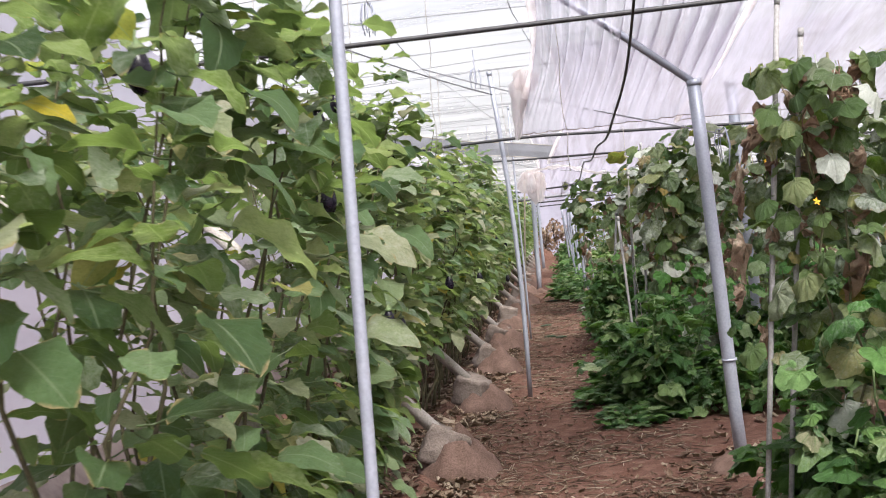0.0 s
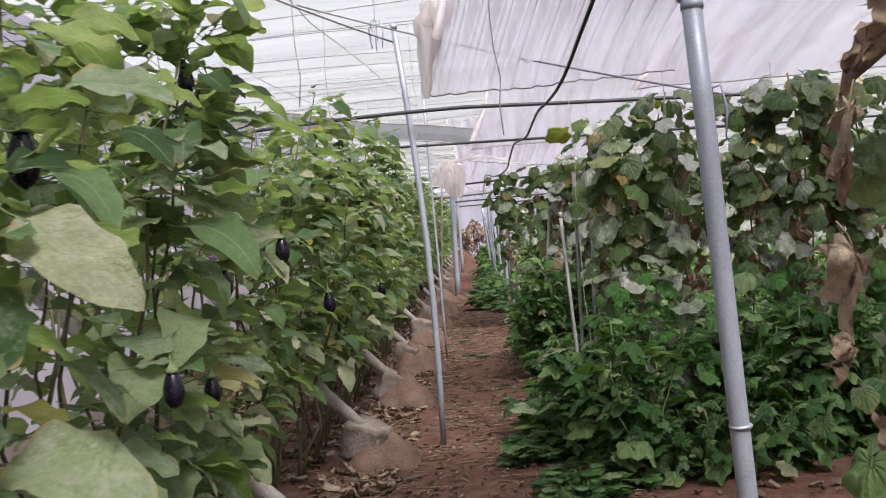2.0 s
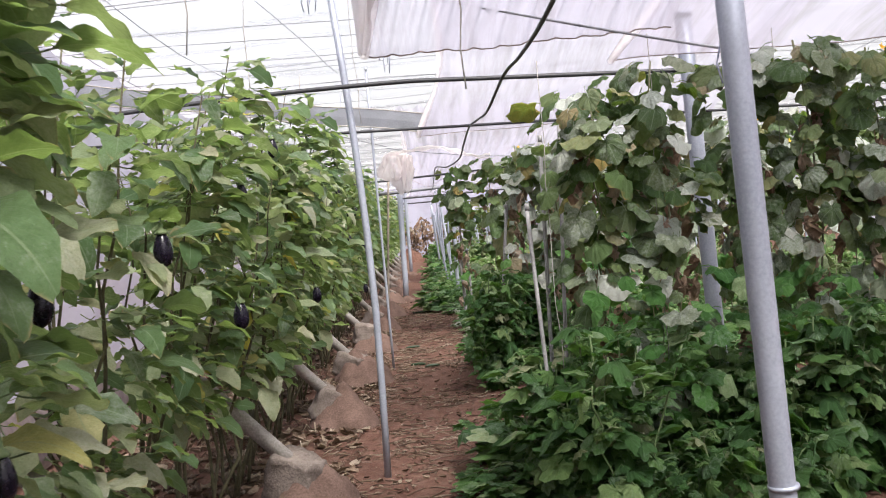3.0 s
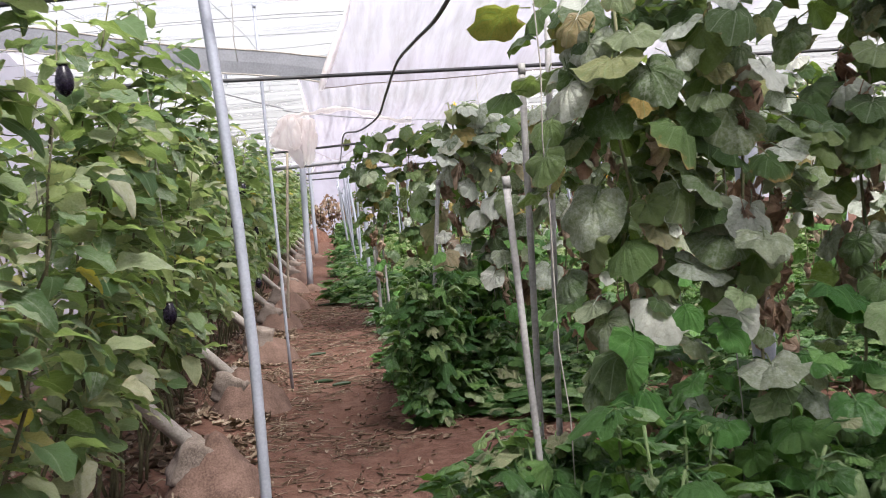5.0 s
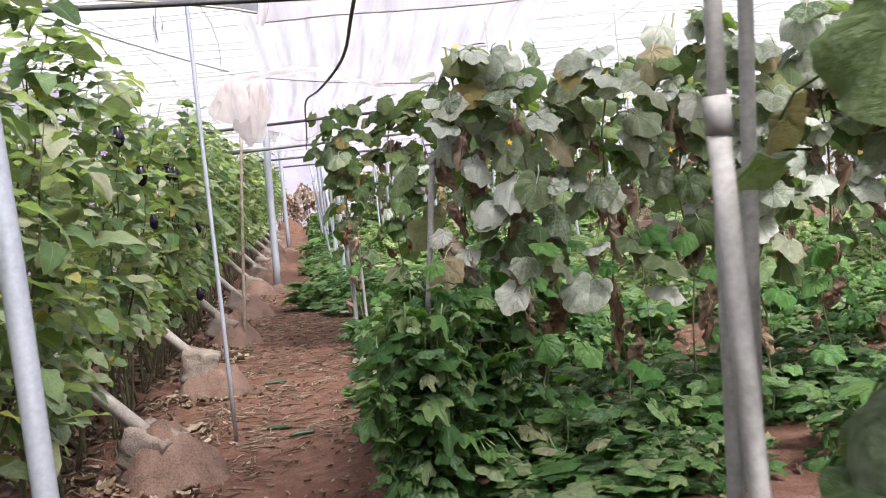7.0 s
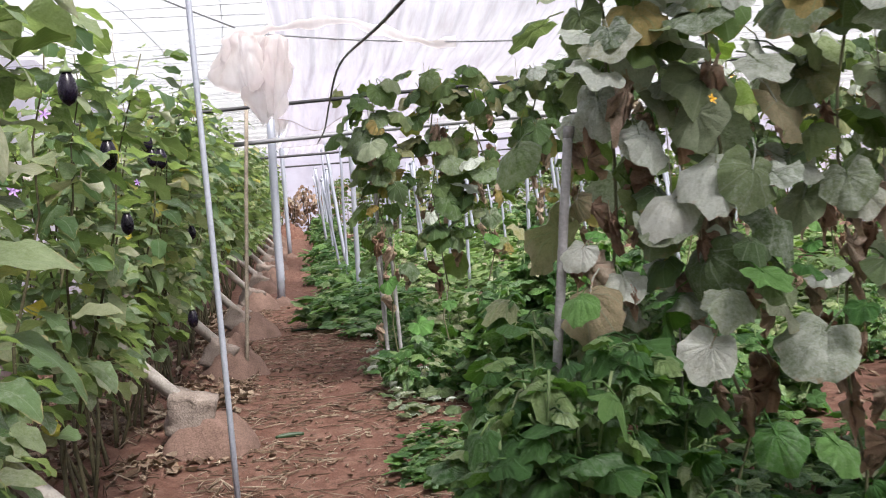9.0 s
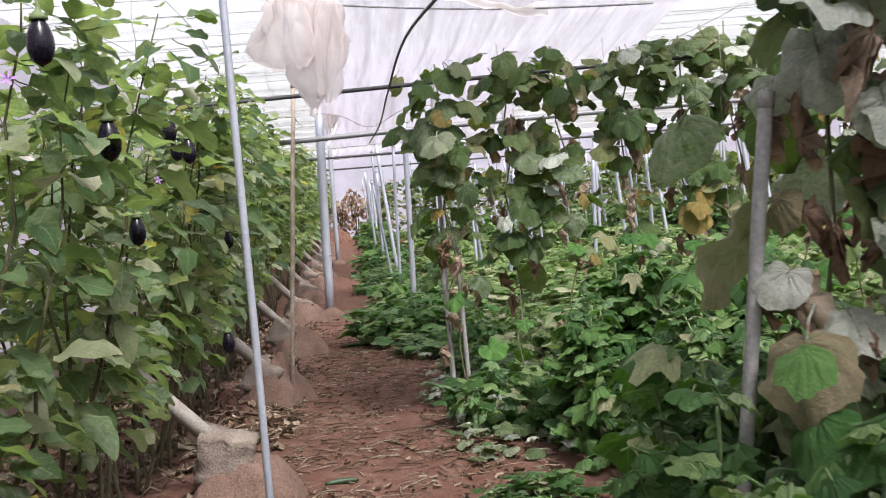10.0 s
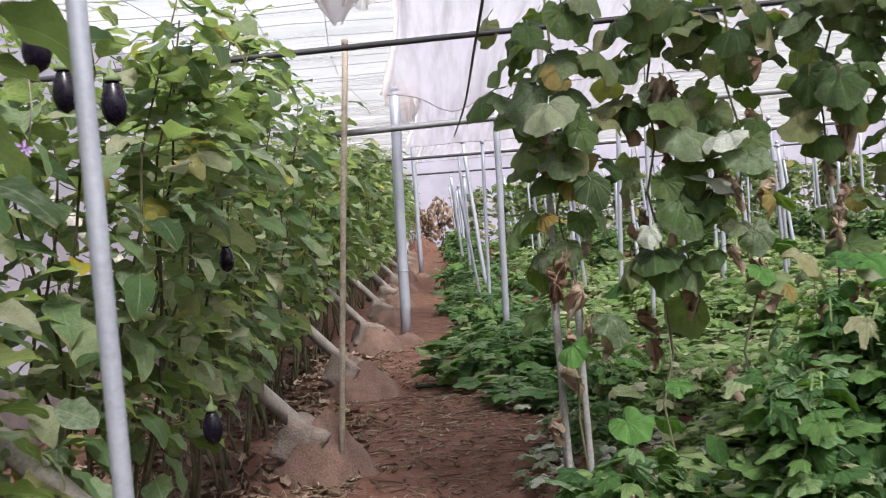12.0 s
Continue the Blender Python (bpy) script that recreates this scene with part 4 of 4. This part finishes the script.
def cuke_plant(x, y, height, seed, leaves=34, dry=9, low=0.85, size=1.0, rows_depth=0.22, mildew=0.5, inside=38, young=6, deep=0.0):
    r = random.Random(seed)
    t = thing("cucumber_plant", x, y, 0, "cucumber vine with mildewed leaves and withered brown ones below", "plant", "cucumber rows")
    s = wander((0, 0, -0.03), (r.uniform(-0.1, 0.1), r.uniform(-0.08, 0.08), height), 10, 0.05, r)
    v, f = tube(s, 0.0052, 6)
    place("stem", mesh_of("stem", v, f, VINE), t)

    def pick(z0, z1):
        z = z0 + (z1 - z0) * r.random() ** 0.70
        fr = max(0.0, min(0.999, z / height)) * 10
        i = int(fr)
        p = s[i].lerp(s[i + 1], fr - i)
        az = r.uniform(0, 6.283) if r.random() < 0.35 else math.pi + r.uniform(-1.3, 1.3)
        return p + Vector((-math.sin(az) * 0.12, math.cos(az) * rows_depth * r.random(), 0)), az
    for _ in range(leaves):
        p, az = pick(low, height + 0.05)
        place("leaf", r.choice(CUKE_MESH if r.random() < mildew else GREEN_MESH), t, turn_matrix(p, az, r.uniform(-1.2, -0.15), r.uniform(-0.45, 0.45), size * r.uniform(0.55, 1.2)))
    for _ in range(dry):
        p, az = pick(0.40, height * (1.0 if dry > 25 else 0.62 if size > 1.1 else 0.85))
        place("dry_leaf", r.choice(DRY_MESH), t, turn_matrix(p, az, r.uniform(-1.6, -1.0), r.uniform(-0.3, 0.3), r.uniform(0.4, 0.85)), "withered brown hanging leaf")
    for _ in range(young):
        p, az = pick(0.22, 1.15)
        place("leaf", r.choice(YOUNG_MESH), t, turn_matrix(p + Vector((r.uniform(-0.12, 0.12), r.uniform(-0.25, 0.02), 0)), az, r.uniform(-0.9, 0.1), r.uniform(-0.5, 0.5), r.uniform(0.45, 0.95)), "fresh green young leaf")
    for _ in range(1 if r.random() < 0.4 else 0):
        p, az = pick(0.5, height)
        flower(t, p + Vector((-0.1, -0.16, 0)), r.uniform(0.035, 0.055), YELLOW, "flower", "small yellow cucumber flower")
    inner = [(r.randrange(8), turn_matrix(*(lambda q: (q[0] + Vector((r.uniform(-0.15, 0.15), r.uniform(-0.05, 0.3), 0)), q[1]))(pick(max(low, deep), height + 0.03)), r.uniform(-1.2, 0.0), r.uniform(-0.5, 0.5), size * r.uniform(0.6, 1.05))) for _ in range(inside)]
    place("foliage", scatter_mesh("foliage", CUKE_MID_T, inner, GREEN_LEAF), t)
    return t


SHOOTS = []
for k in range(4):
    r = random.Random(500 + k)
    poses_k = []
    for _ in range(230):
        a, q = r.uniform(0, 6.283), r.random() ** 0.6
        z = 0.05 + 0.60 * r.random() * (1 - 0.45 * q)
        p = Vector((math.cos(a) * q * 0.36, math.sin(a) * q * 0.36, z))
        poses_k.append((r.randrange(6), turn_matrix(p, a - math.pi / 2 + r.uniform(-1.6, 1.6), r.uniform(-1.1, 0.5), r.uniform(-0.8, 0.8), r.uniform(0.5, 1.5))))
    fol = scatter_mesh("foliage", SHOOT_T, poses_k, SHOOT_LEAF)
    stems = []
    for _ in range(9):
        a = r.uniform(0, 6.283)
        stems.append(tube(wander((0.08 * math.cos(a), 0.08 * math.sin(a), -0.03), (0.24 * math.cos(a), 0.24 * math.sin(a), r.uniform(0.25, 0.42)), 4, 0.03, r), 0.004, 5))
    SHOOTS.append((mesh_of("stem", *join(stems), SHOOT_STEM), fol))


for k in range(3):
    r = random.Random(560 + k)
    poses_k, stems = [], []
    for _ in range(12):
        a = r.uniform(0, 6.283)
        line_ = wander((0.05 * math.cos(a), 0.05 * math.sin(a), -0.03), (0.30 * math.cos(a), 0.30 * math.sin(a), r.uniform(0.22, 0.5)), 4, 0.04, r)
        stems.append(tube(line_, 0.0045, 5))
        for q in line_[1:]:
            for _ in range(2):
                b = r.uniform(0, 6.283)
                poses_k.append((r.randrange(8), turn_matrix(q, b, r.uniform(-0.8, 0.35), r.uniform(-0.5, 0.5), r.uniform(0.28, 0.78))))
    SHOOTS.append((mesh_of("stem", *join(stems), SHOOT_STEM), scatter_mesh("foliage", CUKE_T, poses_k, SHOOT_LEAF)))


# the same low plants with leaf colour lightened as if brightly lit
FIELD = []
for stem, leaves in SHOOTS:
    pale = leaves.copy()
    pale.materials[0] = LIT_FIELD_LEAF
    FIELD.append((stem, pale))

TALL = []
for k in range(3):
    r = random.Random(580 + k)
    poses_k, stems = [], []
    for _ in range(11):
        a, q = r.uniform(0, 6.283), r.uniform(0.05, 0.32)
        line_ = wander((0.3 * q * math.cos(a), 0.3 * q * math.sin(a), -0.03), (q * math.cos(a), q * math.sin(a), r.uniform(0.6, 1.0)), 8, 0.04, r)
        stems.append(tube(line_, 0.0045, 5))
        for p in line_[1:]:
            for _ in range(5):
                b = r.uniform(0, 6.283)
                poses_k.append((r.randrange(6), turn_matrix(p + Vector((r.uniform(-0.06, 0.06), r.uniform(-0.06, 0.06), r.uniform(-0.05, 0.05))), b, r.uniform(-0.9, 0.35), r.uniform(-0.5, 0.5), r.uniform(0.5, 1.5))))
    TALL.append((mesh_of("stem", *join(stems), SHOOT_STEM), scatter_mesh("foliage", SHOOT_T, poses_k, SHOOT_LEAF)))


def low_plant(x, y, sx, sz, seed, label="low leafy green plant sprawling over the soil"):
    r = random.Random(seed)
    t = thing("low_plant", x, y, 0, label, "plant", "low green plants", r.uniform(0, 360))
    k = r.choice((0, 1, 2, 3, 0, 1, 2, 3, 0, 1, 2, 3, 4, 5, 6))
    # beyond y=17 the brighter light is put into the leaf colour
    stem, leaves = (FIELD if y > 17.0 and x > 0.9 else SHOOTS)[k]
    if sz > 1.15:
        (stem, leaves), sx, sz = TALL[k % 3], 1.0, 0.62 * sz
    m = Matrix.Diagonal((sx, sx, sz, 1))
    place("stem", stem, t, m)
    place("foliage", leaves, t, m)
    return t


seed = 2000
for row_y, x0, x1, h, leaves, dry, low, size, mildew, inside, young, deep in (
        (4.35, 1.12, 2.9, 2.1, 44, 30, 0.55, 0.76, 0.15, 38, 3, 0.0), (8.8, 0.88, 4.4, 2.16, 64, 24, 0.35, 0.86, 0.56, 46, 24, 1.2),
        (13.0, 0.85, 5.2, 2.12, 38, 22, 0.80, 1.06, 0.92, 13, 8, 1.35), (17.6, 0.52, 6.5, 2.28, 36, 15, 0.85, 1.02, 0.10, 24, 4, 1.3)):
    x = x0
    while x < x1:
        seed += 1
        r = random.Random(seed)
        cuke_plant(x, row_y + r.uniform(-0.1, 0.1), h + r.uniform(-0.12, 0.08), seed, leaves, dry, low, size, 0.22, mildew, inside, young, deep)
        x += 0.38
# the end vine of the first row, with limp leaves reaching over the aisle
end_vine = cuke_plant(1.10, 4.40, 2.05, 1999, 8, 3, 0.9, 0.7, 0.22, 0.3)
r = random.Random(83)
for x, z, q in ((-0.16, 1.80, 0.60), (-0.22, 1.69, 0.65), (-0.25, 1.59, 0.60), (-0.06, 1.91, 0.90), (-0.11, 1.71, 0.65), (-0.27, 1.41, 0.80), (-0.28, 1.20, 0.50), (-0.12, 1.42, 0.60), (-0.18, 1.03, 0.60), (-0.03, 1.97, 0.80)):
    place("dry_leaf", r.choice(DRY_MESH), end_vine, turn_matrix(Vector((x - 0.11, r.uniform(-0.05, 0.05), z)), math.pi + r.uniform(-0.9, 0.9), r.uniform(-1.6, -1.15), r.uniform(-0.3, 0.3), q), "crumpled pinkish withered leaf")
for x, z, q in ((-0.24, 0.97, 1.00), (-0.02, 1.24, 1.10), (-0.12, 1.36, 0.70), (-0.07, 1.31, 0.60), (-0.16, 1.60, 0.70), (-0.08, 1.85, 0.90), (-0.06, 1.64, 0.70), (-0.06, 1.47, 0.80), (-0.16, 1.14, 0.60), (-0.31, 1.02, 0.45), (-0.15, 0.91, 0.60), (0.00, 1.81, 0.90), (-0.16, 1.47, 0.60), (-0.07, 1.08, 0.80), (-0.24, 1.08, 0.50)):
    place("leaf", r.choice(GREEN_MESH), end_vine, turn_matrix(Vector((x - 0.11, r.uniform(-0.06, 0.06), z)), math.pi + r.uniform(-0.9, 0.9), r.uniform(-1.2, -0.5), r.uniform(-0.4, 0.4), 0.68 * q))
for y0, y1, x0, x1, dx, h, keep in ((3.9, 4.9, 1.22, 2.9, 0.40, 1.75, 1.0), (8.2, 9.5, 0.72, 4.4, 0.42, 1.25, 0.85), (12.4, 13.8, 0.62, 0.98, 0.42, 1.3, 0.8), (12.3, 14.2, 1.30, 5.0, 0.48, 0.62, 0.6), (15.2, 17.0, 0.95, 2.2, 0.45, 1.4, 0.6), (15.2, 17.0, 2.4, 5.5, 0.5, 0.7, 0.6),
                                    (17.2, 20.5, 0.80, 6.0, 0.52, 0.66, 0.60), (20.8, 30.0, 0.52, 7.5, 0.75, 0.72, 0.66), (30.5, 45.0, 0.50, 8.5, 1.15, 1.1, 0.85)):
    for y in steps(y0, y1, dx):
        for x in steps(x0, x1, dx if y0 < 20 else dx * 1.1):
            seed += 1
            r = random.Random(seed)
            if r.random() < keep:
                low_plant(x + r.uniform(-0.16, 0.16), y + r.uniform(-0.18, 0.18), r.uniform(0.7, 1.25) * (1 if y0 < 20 else 1.3), h * r.uniform(0.45, 1.25), seed)
for x, y in ((0.42, 7.7), (0.55, 8.0), (0.3, 8.9), (0.3, 27.4), (0.1, 27.0), (0.45, 26.6), (0.55, 14.9), (0.62, 15.4)):
    seed += 1
    low_plant(x, y, 0.7, 0.28, seed)


# ---- things on the ground ----
def litter(name, count, x0, x1, y0, y1, s0, s1, label, seed):
    r = random.Random(seed)
    quads = []
    for k in range(4):
        n = []
        for i in range(3):
            for j in range(3):
                u, v = i / 2 - 0.5, j / 2 - 0.5
                n.append((u * 0.55 * (1 - 0.5 * abs(v)), v, 0.25 * (abs(u) + 0.8 * v * v) * (1 + 0.4 * k) + 0.1 * r.uniform(-1, 1)))
        f = [(i * 3 + j, i * 3 + j + 1, i * 3 + j + 4, i * 3 + j + 3) for i in range(2) for j in range(2)]
        quads.append((np.array(n), f, np.array([(a[0], a[1] + 0.5) for a in n])))
    ps = []
    for _ in range(count):
        x, y = r.uniform(x0, x1), y0 + (y1 - y0) * r.random() ** 1.2
        if noise.noise((x * 2.2, y * 1.6, seed)) < r.uniform(-0.45, 0.35):
            continue
        ps.append((r.randrange(4), turn_matrix(Vector((x, y, ground_z(x, y) + 0.008)), r.uniform(0, 6.28), r.uniform(-0.35, 0.35), r.uniform(-0.4, 0.4), r.uniform(s0, s1))))
    return tagged(place(name, scatter_mesh(name, quads, ps, LITTER)), label, "litter", kind="stuff")


def straw_bits(name, count, seed, x0=-0.8, x1=0.85, thick=1.0, lift=0.008, label="thin dry stalks strewn on the trodden path"):
    """Thin dry stalks and petioles strewn along the path."""
    r = random.Random(seed)
    pieces = []
    for _ in range(count):
        x, y = r.uniform(x0, x1), 2.5 + 21.5 * r.random() ** 1.15
        if noise.noise((x * 1.8, y * 1.4, seed + 0.5)) < r.uniform(-0.4, 0.3):
            continue
        a, q = r.uniform(0, 6.28), r.uniform(0.02, 0.09)
        d = Vector((math.cos(a), math.sin(a), 0)) * q
        z = ground_z(x, y) + 0.006
        pieces.append(tube([Vector((x, y, z)) - d, Vector((x, y, z + lift * r.random())) + d.orthogonal() * 0.1 * r.uniform(-1, 1) * 0.3, Vector((x, y, z)) + d], r.uniform(0.0015, 0.004) * thick, 4))
    v, f = join(pieces)
    return tagged(place(name, mesh_of(name, v, f, LITTER, [(0.1, 0.5)] * len(v))), label, "litter", kind="stuff")


litter("leaf_litter", 15000, -2.5, -0.58, 1.0, 24.0, 0.03, 0.11, "dry brown leaf litter under the eggplant row", 1)
litter("leaf_litter", 6500, -0.75, 0.8, 3.0, 24.0, 0.010, 0.042, "scattered dry leaf scraps on the trodden path", 2)
straw_bits("straw", 9500, 3)
straw_bits("twigs", 4200, 4, -2.2, -0.55, 1.5, 0.06, "dry brown twigs and stalks under the eggplants")
litter("leaf_litter", 8000, 0.5, 6.0, 4.0, 27.0, 0.03, 0.09, "dry leaf litter between the cucumber rows", 3)


def cucumber(x, y, length, rz):
    pts = [(length * (t - 0.5), 0.10 * length * math.sin(math.pi * t), 0.0) for t in [i / 8 for i in range(9)]]
    v, f = tube(pts, [0.017 * max(0.35, math.sin(math.pi * (0.08 + 0.84 * i / 8)) ** 0.5) for i in range(9)], 9)
    ob = place("cucumber", mesh_of("cucumber", v, f, CUCUMBER), None, pose(x, y, ground_z(x, y) + 0.016, 0, 0, rz))
    return tagged(ob, "dark green fallen cucumber lying on the path", "cucumber", "fallen cucumbers")


cucumber(-0.27, 16.3, 0.17, 8)
cucumber(-0.16, 21.4, 0.30, 4)
cucumber(-0.20, 14.6, 0.16, -10)
cucumber(-0.05, 14.3, 0.15, 12)


# ---- wilted leaves trodden at the edge of the path, and thin far rows ----
def wilted(count, seed):
    r = random.Random(seed)
    ps = []
    for _ in range(count):
        y = r.uniform(16.2, 20.5)
        x = 0.42 + r.random() ** 1.5 * 2.2 + 0.1 * math.sin(y * 3)
        ps.append((r.randrange(8), turn_matrix(Vector((x, y, ground_z(x, y) + r.uniform(0.02, 0.09))), r.uniform(0, 6.28), r.uniform(-0.3, 0.3), r.uniform(-0.4, 0.4), r.uniform(0.35, 0.7))))
    return tagged(place("wilted_leaves", scatter_mesh("wilted_leaves", CUKE_T, ps, CUKE_LEAF)), "pale wilted cucumber leaves lying beside the path", "leaves", kind="stuff")


wilted(420, 9)
FAR_CUKE = []
for k in range(3):
    r = random.Random(640 + k)
    s = [wander((0, 0, -0.03), (r.uniform(-0.2, 0.2), r.uniform(-0.1, 0.1), 1.85), 6, 0.06, r) for _ in range(2)]
    FAR_CUKE.append((mesh_of("stem", *join([tube(q, 0.007, 5) for q in s]), VINE), scatter_mesh("foliage", CUKE_FAR_T, [(r.randrange(8), egg_leaf_pose(r, s, 0.5)) for _ in range(60)], GREEN_LEAF)))
for y in (36.0, 39.0, 42.0, 45.0, 47.5):
    for x in steps(1.3, 14.5, 0.6):
        seed += 1
        r = random.Random(seed)
        t = thing("cucumber_plant", x + r.uniform(-0.3, 0.3), y + r.uniform(-0.3, 0.3), 0, "sparse cucumber vine in a far thin row", "plant", "far cucumber rows", r.uniform(0, 360))
        st, fo = FAR_CUKE[r.randrange(3)]
        place("stem", st, t)
        place("foliage", fo, t)

# ---- far end of the path ----
heap = thing("soil_heap", -0.6, 46.5, 0, "heap of bare red-brown earth at the far end", "soil heap")
v, f = mound_mesh(40, 0.6, 0.5)
place("mound", mesh_of("mound", v, f, SOIL), heap)
for i, (x, y, h) in enumerate(((-0.9, 47.2, 1.6), (-0.4, 47.6, 1.4), (0.1, 47.9, 1.7), (0.6, 47.3, 1.5), (1.1, 47.8, 1.7))):
    r = random.Random(70 + i)
    t = thing("withered_plant", x, y, 0, "tall withered brown plant at the end of the path", "plant", "withered plants")
    s = [wander((0, 0, -0.05), (r.uniform(-0.3, 0.3), r.uniform(-0.2, 0.2), h), 6, 0.05, r) for _ in range(4)]
    place("stem", mesh_of("stem", *join([tube(q, 0.012, 5) for q in s]), STEM), t)
    place("foliage", scatter_mesh("foliage", DRY_T, [(r.randrange(5), egg_leaf_pose(r, s, 0.3)) for _ in range(90)], DRY_LEAF), t)
